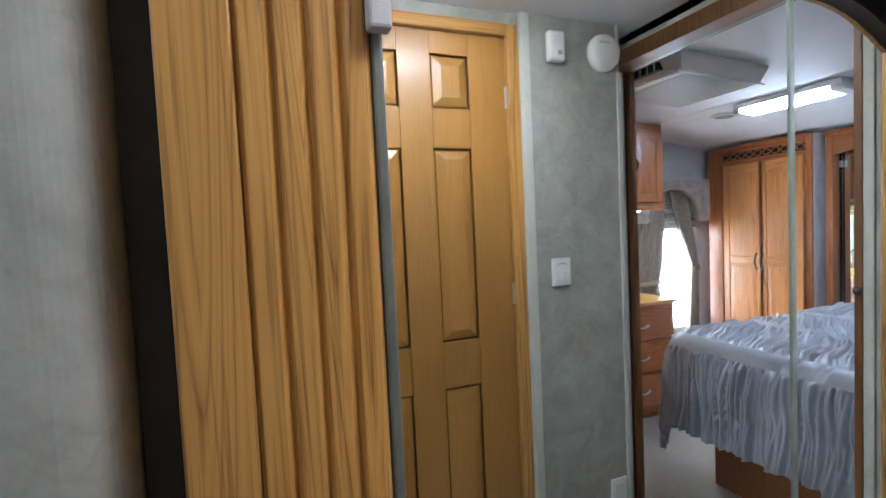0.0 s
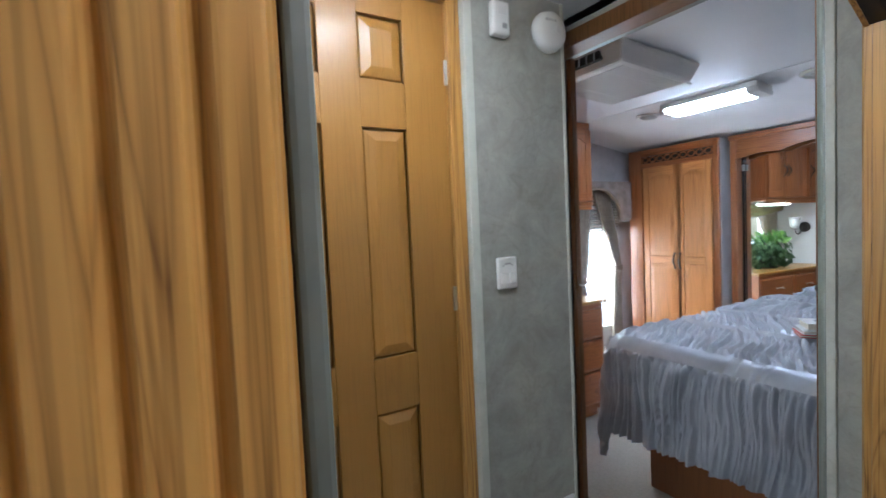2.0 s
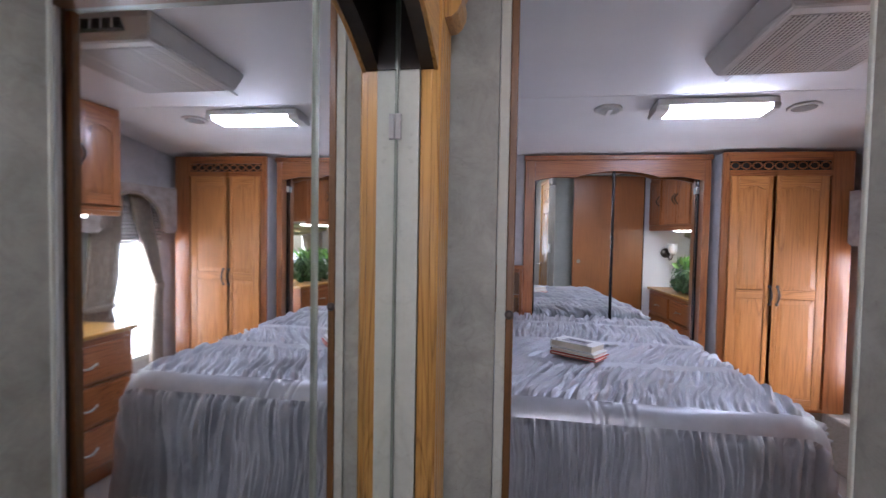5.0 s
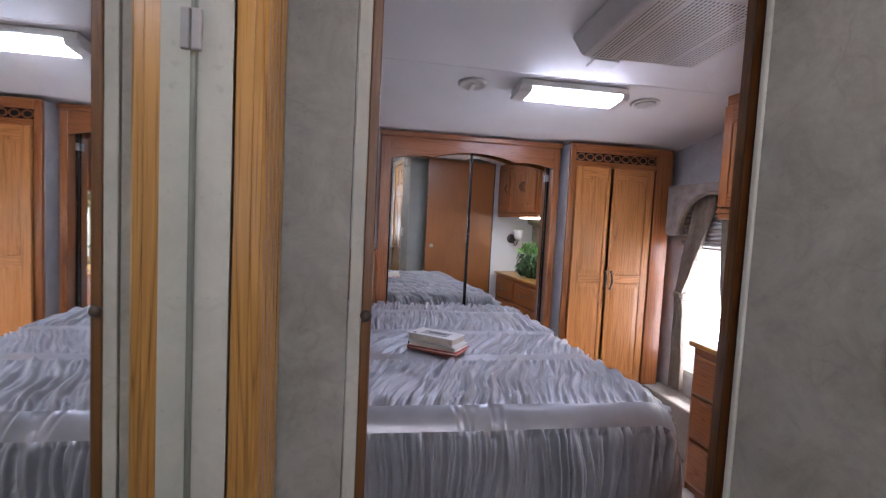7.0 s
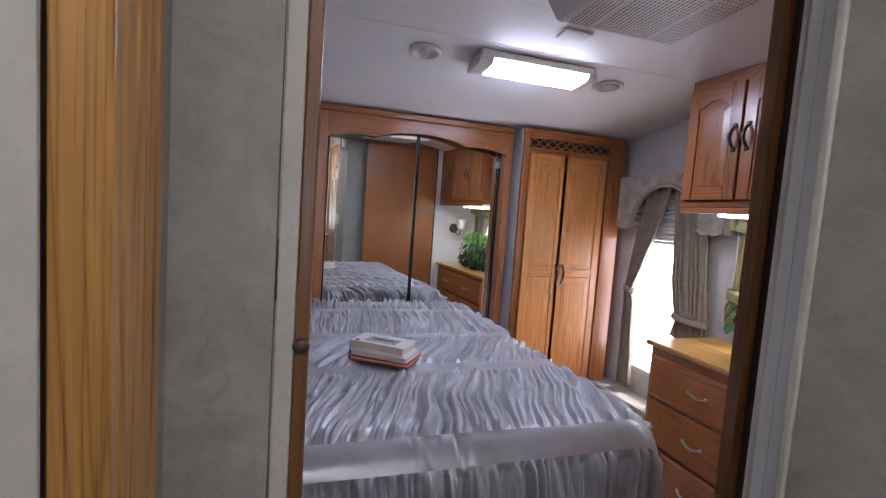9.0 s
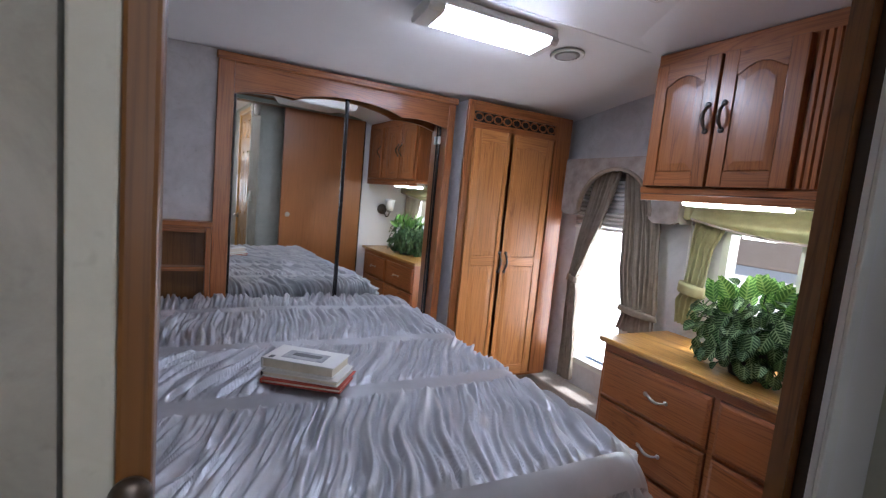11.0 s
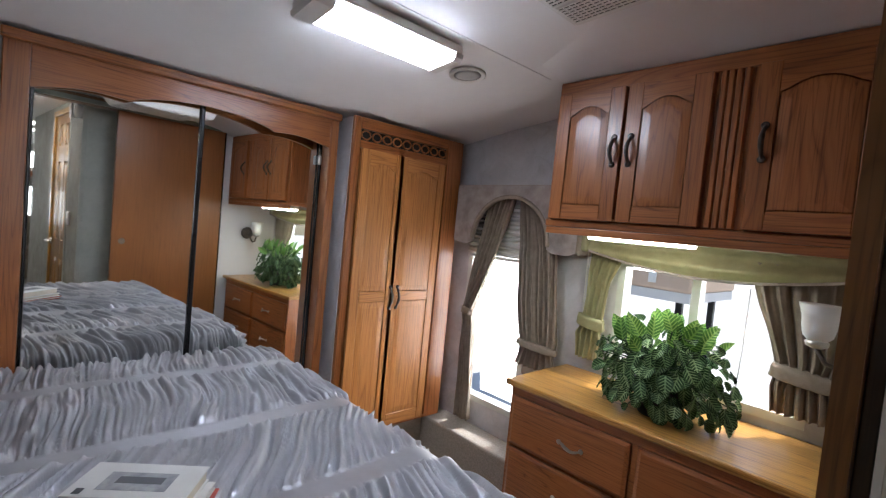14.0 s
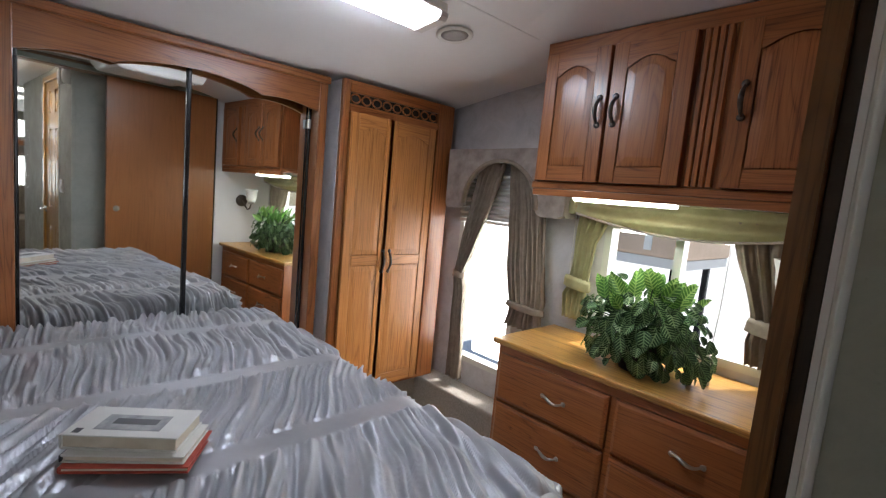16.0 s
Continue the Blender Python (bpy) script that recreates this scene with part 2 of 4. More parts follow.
def leaf_material(name, deep_a, deep_b, pale_a, pale_b):
    """Variegated leaf: pale veins branching from the midrib, dark green rim."""
    m, nt, b = mat_base(name, (0.05, 0.13, 0.03), 0.5, 0.0, 0.3)
    tc = nt.nodes.new("ShaderNodeTexCoord")
    sep = nt.nodes.new("ShaderNodeSeparateXYZ")
    nt.links.new(tc.outputs["Object"], sep.inputs[0])

    def mth(op, a, c):
        n = nt.nodes.new("ShaderNodeMath")
        n.operation = op
        for k, val in enumerate((a, c)):
            if isinstance(val, (int, float)):
                n.inputs[k].default_value = val
            else:
                nt.links.new(val, n.inputs[k])
        return n.outputs[0]

    ax = mth("ABSOLUTE", sep.outputs["X"], 0)
    ribs = mth("SINE", mth("MULTIPLY", mth("SUBTRACT", sep.outputs["Y"], mth("MULTIPLY", ax, 0.8)), 560.0), 0)
    vein = ramp(nt, ribs, [(0.1, (0, 0, 0)), (0.9, (1, 1, 1))])
    rib = ramp(nt, ax, [(0.0012, (1, 1, 1)), (0.003, (0, 0, 0))])
    edge = ramp(nt, ax, [(0.016, (1, 1, 1)), (0.023, (0.1, 0.1, 0.1))])
    fac = mix(nt, mix(nt, vein, edge, 1.0, "MULTIPLY"), rib, 1.0, "ADD")
    oi = nt.nodes.new("ShaderNodeObjectInfo")
    deep = ramp(nt, oi.outputs["Random"], [(0.0, deep_a), (1.0, deep_b)])
    pale = ramp(nt, oi.outputs["Random"], [(0.0, pale_a), (1.0, pale_b)])
    col = mix(nt, deep, pale, fac)
    nt.links.new(col, b.inputs["Base Color"])
    thin = nt.nodes.new("ShaderNodeBsdfTranslucent")
    nt.links.new(col, thin.inputs["Color"])
    both = nt.nodes.new("ShaderNodeMixShader")
    both.inputs[0].default_value = 0.22
    nt.links.new(b.outputs[0], both.inputs[1])
    nt.links.new(thin.outputs[0], both.inputs[2])
    nt.links.new(both.outputs[0], nt.nodes["Material Output"].inputs["Surface"])
    return m


# Bush and crown leaves: lower shade and backlight are put into the greens.
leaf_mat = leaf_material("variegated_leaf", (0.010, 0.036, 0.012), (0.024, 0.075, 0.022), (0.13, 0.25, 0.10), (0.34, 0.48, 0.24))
lit_leaf_mat = leaf_material("lit_crown_leaf", (0.05, 0.14, 0.025), (0.09, 0.22, 0.04), (0.20, 0.38, 0.09), (0.38, 0.56, 0.16))

# ---- mesh helpers ----


def box(bm, x0, x1, y0, y1, z0, z1, bevel=0.0):
    x0, x1 = min(x0, x1), max(x0, x1)
    y0, y1 = min(y0, y1), max(y0, y1)
    z0, z1 = min(z0, z1), max(z0, z1)
    v = [bm.verts.new(p) for p in ((x0, y0, z0), (x1, y0, z0), (x1, y1, z0), (x0, y1, z0), (x0, y0, z1), (x1, y0, z1), (x1, y1, z1), (x0, y1, z1))]
    f = [bm.faces.new([v[i] for i in q]) for q in ((3, 2, 1, 0), (4, 5, 6, 7), (0, 1, 5, 4), (1, 2, 6, 5), (2, 3, 7, 6), (3, 0, 4, 7))]
    if bevel:
        edges = list({e for q in f for e in q.edges})
        bmesh.ops.bevel(bm, geom=edges, offset=bevel, segments=2, affect="EDGES", profile=0.5)
    return bm


def boxes(*specs, bevel=0.0):
    bm = bmesh.new()
    for s in specs:
        box(bm, *s, bevel=bevel)
    return bm


def prism(profile, axis, a, b):
    """A closed outline of (u, v) pushed along an axis from a to b. axis x: (y, z); y: (x, z); z: (x, y)."""
    bm = bmesh.new()

    def at(u, v, w):
        return (w, u, v) if axis == "x" else (u, w, v) if axis == "y" else (u, v, w)

    n = len(profile)
    lo = [bm.verts.new(at(u, v, a)) for u, v in profile]
    hi = [bm.verts.new(at(u, v, b)) for u, v in profile]
    bm.faces.new(lo)
    bm.faces.new(list(reversed(hi)))
    for i in range(n):
        bm.faces.new((lo[i], hi[i], hi[(i + 1) % n], lo[(i + 1) % n]))
    bmesh.ops.recalc_face_normals(bm, faces=bm.faces)
    return bm


def lathe(points, segments=24, center=(0, 0, 0), axis="z"):
    bm = bmesh.new()
    rings = []
    for r, h in points:
        ring = []
        for k in range(segments):
            a = 2 * math.pi * k / segments
            c, s = r * math.cos(a), r * math.sin(a)
            p = (c, s, h) if axis == "z" else (c, h, s) if axis == "y" else (h, c, s)
            ring.append(bm.verts.new(Vector(p) + Vector(center)))
        rings.append(ring)
    for lo, hi in zip(rings, rings[1:]):
        for k in range(segments):
            bm.faces.new((lo[k], lo[(k + 1) % segments], hi[(k + 1) % segments], hi[k]))
    bm.faces.new(rings[0][::-1])
    bm.faces.new(rings[-1])
    bmesh.ops.recalc_face_normals(bm, faces=bm.faces)
    return bm


def tube(points, radius, segments=8):
    """A round bar through the points."""
    bm = bmesh.new()
    pts = [Vector(p) for p in points]
    rings = []
    for i, p in enumerate(pts):
        d = (pts[min(i + 1, len(pts) - 1)] - pts[max(i - 1, 0)]).normalized()
        side = d.cross(Vector((0.31, 0.2, 0.93))).normalized()
        up = side.cross(d)
        r = radius[i] if isinstance(radius, (list, tuple)) else radius
        rings.append([bm.verts.new(p + r * (math.cos(2 * math.pi * k / segments) * side + math.sin(2 * math.pi * k / segments) * up)) for k in range(segments)])
    for lo, hi in zip(rings, rings[1:]):
        for k in range(segments):
            bm.faces.new((lo[k], lo[(k + 1) % segments], hi[(k + 1) % segments], hi[k]))
    bm.faces.new(rings[0][::-1])
    bm.faces.new(rings[-1])
    bmesh.ops.recalc_face_normals(bm, faces=bm.faces)
    return bm


def surface(nu, nv, fn):
    """A grid sheet of nu x nv points from fn(i, j)."""
    verts = [fn(i, j) for j in range(nv) for i in range(nu)]
    faces = [(j * nu + i, j * nu + i + 1, (j + 1) * nu + i + 1, (j + 1) * nu + i) for j in range(nv - 1) for i in range(nu - 1)]
    me = bpy.data.meshes.new("sheet")
    me.from_pydata(verts, [], faces)
    bm = bmesh.new()
    bm.from_mesh(me)
    bpy.data.meshes.remove(me)
    return bm


def thing(name, base, label, category, group="", kind=""):
    """An Empty at the thing's base."""
    ob = new(name)
    ob.empty_display_size = 0.05
    ob.location = base
    return tagged(ob, label, category, group, kind)


def origin(ob):
    o = Vector(ob.location)
    while ob.parent:
        ob = ob.parent
        o = o + Vector(ob.location)
    return o


def part(name, bm, material, parent, label="", smooth=False):
    """Links a bmesh made in world coordinates as one mesh under a thing or part."""
    o = origin(parent)
    bmesh.ops.translate(bm, verts=bm.verts, vec=-o)
    me = bpy.data.meshes.new(name)
    bm.to_mesh(me)
    bm.free()
    me.materials.append(material)
    if smooth:
        for p in me.polygons:
            p.use_smooth = True
    ob = new(name, me)
    ob.parent = parent
    return tagged(ob, label)


def solid(name, bm, material, label="", category="", kind="", group="", smooth=False):
    """One top-level mesh in world coordinates."""
    me = bpy.data.meshes.new(name)
    bm.to_mesh(me)
    bm.free()
    me.materials.append(material)
    if smooth:
        for p in me.polygons:
            p.use_smooth = True
    return tagged(new(name, me), label, category, group, kind)

# ---- the setting ----


def zc(x):
    """Height of the bedroom ceiling, which falls towards the nose."""
    return float(np.interp(x, [1.4, 2.0, 2.4, 2.7, 3.0, 3.35, 3.7], [1.945, 1.915, 1.885, 1.858, 1.822, 1.768, 1.70]))


S = "structure"
solid("floor", boxes((-4.3, 3.7, -1.95, 1.1, -0.08, 0.0)), carpet, "short beige carpet through hall and bedroom", "floor", S)
ceil_x = [1.44, 2.0, 2.4, 2.7, 3.0, 3.35, 3.7]
solid("ceiling", prism([(x, zc(x)) for x in ceil_x] + [(3.7, 2.1), (1.44, 2.1)], "y", -1.95, 1.1), ceiling_mat, "white vinyl ceiling falling towards the front", "ceiling", S)
solid("ceiling", boxes((-4.3, 1.44, -1.95, 1.3, 1.97, 2.05)), ceiling_mat, "white vinyl hall ceiling", "ceiling", S)
solid("trim", boxes((2.506, 2.514, -1.45, 0.95, zc(2.51) - 0.0015, zc(2.51) + 0.004)), ceiling_mat, "thin seam strip across the white ceiling", "trim", S)

# south wall with two window openings
W1 = (2.80, 3.22, 0.405, 1.45)
W2 = (1.72, 2.37, 0.785, 1.25)
YS, YO = -1.86, -1.92
solid("wall_south", boxes(
    (1.50, W2[0], YO, YS, 0, 2.0), (W2[0], W2[1], YO, YS, 0, W2[2]), (W2[0], W2[1], YO, YS, W2[3], 2.0),
    (W2[1], W1[0], YO, YS, 0, 2.0), (W1[0], W1[1], YO, YS, 0, W1[2]), (W1[0], W1[1], YO, YS, W1[3], 2.0), (W1[1], 3.7, YO, YS, 0, 2.0)),
    paper_bed, "pale mottled wallpaper wall with two windows", "wall", S)
solid("wall_east", boxes((3.56, 3.7, -1.86, 1.1, 0, 1.9)), paper_bed, "pale wallpaper wall behind the wardrobes", "wall", S)
solid("wall_nook", boxes((3.36, 3.56, 0.006, 1.0, 0, 1.9)), paper_bed, "pale lavender-grey wallpaper beside the closet", "wall", S)
solid("wall_north", boxes((1.50, 3.56, 1.0, 1.1, 0, 2.0)), paper_bed, "pale wallpaper wall at the bed head", "wall", S)
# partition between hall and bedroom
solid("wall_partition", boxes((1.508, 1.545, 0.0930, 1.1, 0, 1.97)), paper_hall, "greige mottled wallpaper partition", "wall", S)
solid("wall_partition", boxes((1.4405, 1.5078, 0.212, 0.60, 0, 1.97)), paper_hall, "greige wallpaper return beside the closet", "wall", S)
solid("trim", boxes((1.505, 1.545, 0.0668, 0.0900, 0, 1.97), bevel=0.002), paper_trim, "pale papered corner strip at the doorway", "trim", S)
solid("wall_partition", boxes((1.500, 1.508, -1.86, -0.7355, 0, 1.97)), ceiling_mat, "pale wallpaper partition south of the doorway", "wall", S)
solid("trim", boxes((1.494, 1.4998, -0.766, -0.7355, 0, 1.97), bevel=0.0015), plastic, "white edge strip beside the doorway", "trim", S)
solid("trim", boxes((1.4975, 1.4998, -0.7705, -0.7662, 0, 1.97)), dark_metal, "thin dark joint beside the edge strip", "trim", S)
solid("wall_header", boxes((1.44, 1.515, -0.80, 0.052, 1.925, 1.972)), paper_hall, "wallpaper band over the doorway", "wall", S)
# hall walls
YH = -0.580
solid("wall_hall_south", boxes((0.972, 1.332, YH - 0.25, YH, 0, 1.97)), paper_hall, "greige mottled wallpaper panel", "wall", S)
solid("trim", boxes((1.3325, 1.345, YH - 0.02, YH + 0.004, 0, 1.97), bevel=0.003), paper_trim, "white bead on the wall corner", "trim", S)
solid("trim", boxes((1.3325, 1.342, YH - 0.22, YH - 0.0205, 0, 1.97)), paper_trim, "pale return of the wall corner", "trim", S)
solid("wall_hall_niche", boxes((1.32, 1.4995, -0.98, -0.90, 0, 1.97)), paper_trim, "wallpaper wall closing the niche", "wall", S)
YD = -0.60
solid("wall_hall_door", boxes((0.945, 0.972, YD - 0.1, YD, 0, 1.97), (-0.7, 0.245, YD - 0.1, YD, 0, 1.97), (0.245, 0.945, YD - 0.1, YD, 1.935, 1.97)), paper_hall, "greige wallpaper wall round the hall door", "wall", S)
solid("trim", boxes((0.946, 0.975, YD + 0.0005, YH + 0.004, 0, 1.97), bevel=0.002), paper_trim, "pale papered corner strip", "trim", S)
curve = [(-0.037 + 0.05 * math.sin(a * math.pi / 28), 0.247 - 0.05 * math.cos(a * math.pi / 28)) for a in range(15)]
bm = prism([(-0.7, 0.197)] + curve + [(0.013, 0.60), (-0.7, 0.60)], "z", 0, 1.97)
solid("wall_hall_north", bm, paper_hall, "greige mottled wallpaper wall with a rounded corner", "wall", S, smooth=False)
# The slim second box paints the shadow between wall corner and pilaster.
solid("wall_closet_back", boxes((0.0, 1.38, 0.60, 0.66, 0, 1.97), (0.015, 0.056, 0.253, 0.59, 0, 1.97)), dark_fill, "dark closet back, with a dark fill for the shade beside the pilaster", "wall", S)

# living area behind the walk, seen only by reflection
solid("wall_living", boxes((-4.3, -0.7, -1.95, -1.87, 0, 2.0), (-4.3, -0.7, 1.1, 1.2, 0, 2.0), (-0.78, -0.7, 0.60, 1.1, 0, 2.0), (-0.78, -0.7, -1.87, -0.70, 0, 2.0)), paper_hall, "greige wallpaper walls of the living area", "wall", S)
solid("wall_living_end", boxes((-4.3, -4.2, -1.87, -1.1, 0, 2.0), (-4.3, -4.2, 0.75, 1.1, 0, 2.0), (-4.3, -4.2, -1.1, 0.75, 0, 0.80), (-4.3, -4.2, -1.1, 0.75, 1.30, 1.60), (-4.3, -4.2, -0.35, -0.15, 0.80, 1.30), (-4.3, -4.2, -1.1, 0.75, 1.84, 2.0)), paper_hall, "end wall of the living area with wide windows", "wall", S)
solid("backdrop", boxes((-4.75, -4.72, -1.6, 1.2, 0.3, 2.0)), day_glow, "bright daylight outside the far windows", "backdrop", S)
beam = thing("wall_shelf", (-4.05, -0.2, 1.50), "dark oak shelf beam over the living-area window", "shelf")
part("board", boxes((-4.2, -3.95, -1.2, 0.8, 1.46, 1.54), bevel=0.004), red_y, beam)
for k, x in enumerate((-3.4, -2.6, -1.7, -0.9)):
    lamp = thing("ceiling_light", (x, -0.35, 1.97), "slim fluorescent ceiling light in the living area", "light", "living lights")
    part("housing", boxes((x - 0.09, x + 0.09, -0.75, 0.15, 1.945, 1.97), bevel=0.004), plastic, lamp)
    part("diffuser", boxes((x - 0.075, x + 0.075, -0.72, 0.12, 1.925, 1.9445), bevel=0.006), living_glow, lamp)
hall_lamp = thing("ceiling_light", (0.60, -0.18, 1.97), "fluorescent ceiling light in the hall", "light")
part("housing", boxes((0.42, 0.78, -0.26, -0.10, 1.945, 1.97), bevel=0.004), plastic, hall_lamp)
part("diffuser", boxes((0.435, 0.765, -0.245, -0.115, 1.922, 1.9445), bevel=0.006), hall_glow, hall_lamp)
sofa = thing("sofa", (-3.6, -0.9, 0), "tan upholstered sofa by the far window", "sofa")
part("seat", boxes((-4.1, -3.3, -1.6, -0.5, 0.02, 0.45), bevel=0.04), upholstery, sofa)
part("backrest", boxes((-4.18, -3.95, -1.6, -0.5, 0.45, 0.88), bevel=0.05), upholstery, sofa)

# outdoors
solid("ground", boxes((-40, 40, -60, -1.95, -1.25, -1.2)), pale_ground, "pale sunlit yard", "ground", S)
shed = thing("neighbouring_trailer", (5.2, -7.5, -1.2), "tan and white trailer parked outside", "trailer")
part("wall", boxes((3.95, 6.5, -9.5, -7.4, 0.65, 2.9), bevel=0.05), tan_outside, shed)
part("skirt", boxes((3.97, 6.48, -9.45, -7.42, 0.50, 0.649)), pale_ground, shed, "white lower edge")
for x in (4.2, 6.25):
    for y in (-9.2, -7.7):
        part("jack_stand", boxes((x - 0.05, x + 0.05, y - 0.05, y + 0.05, -1.2, 0.499), bevel=0.01), dark_metal, shed)
part("band", boxes((4.48, 4.60, -7.4, -7.385, 0.75, 2.8)), plastic, shed)

# ---- doorway and sliding door ----
jamb = thing("door_frame", (1.45, 0.03, 0), "dark-stained wooden strike jamb of the bedroom doorway", "door frame", kind=S)
part("jamb", boxes((1.503, 1.528, 0.0480, 0.0666, 0, 1.87), bevel=0.003), jamb_wood, jamb)
# Solid dark strip where the gap behind the wall end is in shade.
part("pocket", boxes((1.5083, 1.5245, -0.800, -0.737, 0, 1.87), bevel=0.002), slot_shade_mat, jamb, "dark fill for the shade in the slot the door slides past")
part("head", boxes((1.435, 1.52, -0.80, 0.060, 1.868, 1.924), bevel=0.003), jamb_wood, jamb)
part("track", boxes((1.524, 1.550, -1.50, 0.05, 1.872, 1.90)), strip_green, jamb, "thin metal sliding track")
part("strike", lathe([(0.002, 0.0), (0.010, 0.0), (0.011, -0.004), (0.008, -0.008), (0.004, -0.010)], 20, (1.5025, 0.0580, 1.075), "x"), pewter, jamb, "round dark finger latch", True)
slide = thing("sliding_door", (1.53, -1.10, 0.01), "plain reddish-brown veneer sliding door standing open", "door")
part("panel", boxes((1.526, 1.551, -1.380, -0.722, 0.01, 1.868), bevel=0.002), slab_wood, slide)
part("edge_band", boxes((1.5262, 1.5508, -0.7218, -0.7195, 0.01, 1.868)), jamb_wood, slide, "darker wooden edge band")
part("edge_strip", boxes((1.525, 1.553, -1.388, -1.3805, 0.01, 1.868)), dark_metal, slide)
part("finger_pull", lathe([(0.018, 0), (0.02, 0.003), (0.014, 0.003), (0.012, 0.001)], 16, (1.5515, -0.78, 1.0), "x"), nickel, slide)


# ---- panelled doors ----
def inset(outline, d):
    us, vs = [p[0] for p in outline], [p[1] for p in outline]
    mu, mv = (min(us) + max(us)) / 2, (min(vs) + max(vs)) / 2
    ku, kv = 1 - 2 * d / (max(us) - min(us)), 1 - 2 * d / (max(vs) - min(vs))
    return [(mu + (u - mu) * ku, mv + (v - mv) * kv) for u, v in outline]


def raised(outline, steps, axis):
    """A raised panel: steps of (inset, depth) from its edge to its field."""
    bm = bmesh.new()

    def at(u, v, w):
        return (w, u, v) if axis == "x" else (u, w, v)

    loops = [[bm.verts.new(at(u, v, w)) for u, v in inset(outline, d)] for d, w in steps]
    n = len(outline)
    for lo, hi in zip(loops, loops[1:]):
        for i in range(n):
            bm.faces.new((lo[i], lo[(i + 1) % n], hi[(i + 1) % n], hi[i]))
    bm.faces.new(loops[-1])
    bm.faces.new(list(reversed(loops[0])))
    bmesh.ops.recalc_face_normals(bm, faces=bm.faces)
    return bm


def arched(u0, u1, v0, v1, rise, n=10):
    """An outline whose top is a shallow arch with square shoulders."""
    pts = [(u0, v0), (u1, v0)]
    for k in range(n + 1):
        f = k / n
        u = u1 + (u0 - u1) * f
        pts.append((u, v1 - rise + rise * max(0.0, math.sin(math.pi * min(1, max(0, (f - 0.06) / 0.88)))) ** 0.8))
    return pts


def panel_door(parent, axis, u0, u1, v0, v1, back, front, panels, woods, stile=0.05, rail=0.05):
    """A framed door between depths back and front. panels: (v0, v1, rise) of each raised panel."""
    upright, level = woods
    sgn = 1 if front > back else -1
    rect = lambda a, b, c, d: [(a, c), (b, c), (b, d), (a, d)]
    door = part("door", prism(rect(u0 + 0.004, u1 - 0.004, v0 + 0.004, v1 - 0.004), axis, back, back + sgn * 0.006), upright, parent)

    def sub(name, bm, m):
        bmesh.ops.bevel(bm, geom=[e for e in bm.edges], offset=0.0018, segments=1, affect="EDGES")
        return part(name, bm, m, door)

    sub("stile", prism(rect(u0, u0 + stile, v0, v1), axis, back, front), upright)
    sub("stile", prism(rect(u1 - stile, u1, v0, v1), axis, back, front), upright)
    a, b = u0 + stile, u1 - stile
    low = v0
    for pv0, pv1, rise in panels:
        sub("rail", prism(rect(a, b, low, pv0), axis, back, front - sgn * 0.0005), level)
        low = pv1
        lip = front - sgn * 0.0035
        part("panel", raised(arched(a - 0.002, b + 0.002, pv0 - 0.002, pv1 + 0.002, rise), [(0, lip), (0.005, lip), (0.030, front - sgn * 0.0008), (0.034, front - sgn * 0.0008)], axis), upright, door)
    rise = panels[-1][2]
    if rise:
        top = [(b, v1), (a, v1)] + [(u, v) for u, v in reversed(arched(a, b, v0, panels[-1][1], rise)[2:])]
        part("rail", prism(top, axis, back, front - sgn * 0.0005), level, door)
    else:
        sub("rail", prism(rect(a, b, low, v1), axis, back, front - sgn * 0.0005), level)
    return door


def bow_handle(parent, axis, u, v, front, out, length=0.085):
    """A dark bow handle with oval end roses, upright."""
    def at(a, b, w):
        return (w, a, b) if axis == "x" else (a, w, b)
    pts, rad = [], []
    for k in range(13):
        f = k / 12
        pts.append(at(u, v + length * (f - 0.5), front + out * math.sin(math.pi * f) * 0.9))
        rad.append(0.0035 + 0.0035 * math.sin(math.pi * f))
    h = part("handle", tube(pts, rad), pewter, parent, "aged pewter bow handle", True)
    for s in (-1, 1):
        c = at(u, v + s * length * 0.5, front)
        part("rose", lathe([(0.009, 0), (0.010, out * 0.12), (0.006, out * 0.2)], 14, c, axis), pewter, h, "", True)
    return h


def drawer_pull(parent, x, z, y, width=0.085):
    """A drooping nickel bail pull."""
    pts = [(x + width * (k / 12 - 0.5), y + 0.004 + 0.022 * math.sin(math.pi * k / 12), z - 0.006 * math.sin(2 * math.pi * k / 12)) for k in range(13)]
    h = part("handle", tube(pts, [0.003 + 0.003 * math.sin(math.pi * k / 12) for k in range(13)]), nickel, parent, "brushed nickel pull", True)
    for s in (-1, 1):
        part("rose", lathe([(0.008, 0), (0.009, 0.003), (0.005, 0.006)], 12, (x + s * width * 0.5, y, z), "y"), nickel, h, "", True)
    return h


def fluted(bm, axis, u0, u1, v0, v1, back, front, n, depth=0.004):
    """A board with n round grooves running along v."""
    step = (u1 - u0) / n
    prof = [(u0, back), (u1, back)]
    for k in range(n):
        c = u1 - (k + 0.5) * step
        for a in range(17):
            f = a / 16
            u = c + step * (0.5 - f)
            g = max(0.0, abs(f - 0.5) * 2 - 0.55) / 0.45
            if a == 16 and k < n - 1:
                continue
            prof.append((u, front - (front - back) / abs(front - back) * depth * math.sin(math.pi / 2 * g) ** 2))
    b2 = prism([(u, w) if axis == "y" else (w, u) for u, w in prof], "z", v0, v1)
    me = bpy.data.meshes.new("tmp")
    b2.to_mesh(me)
    b2.free()
    bm.from_mesh(me)
    bpy.data.meshes.remove(me)
    return bm


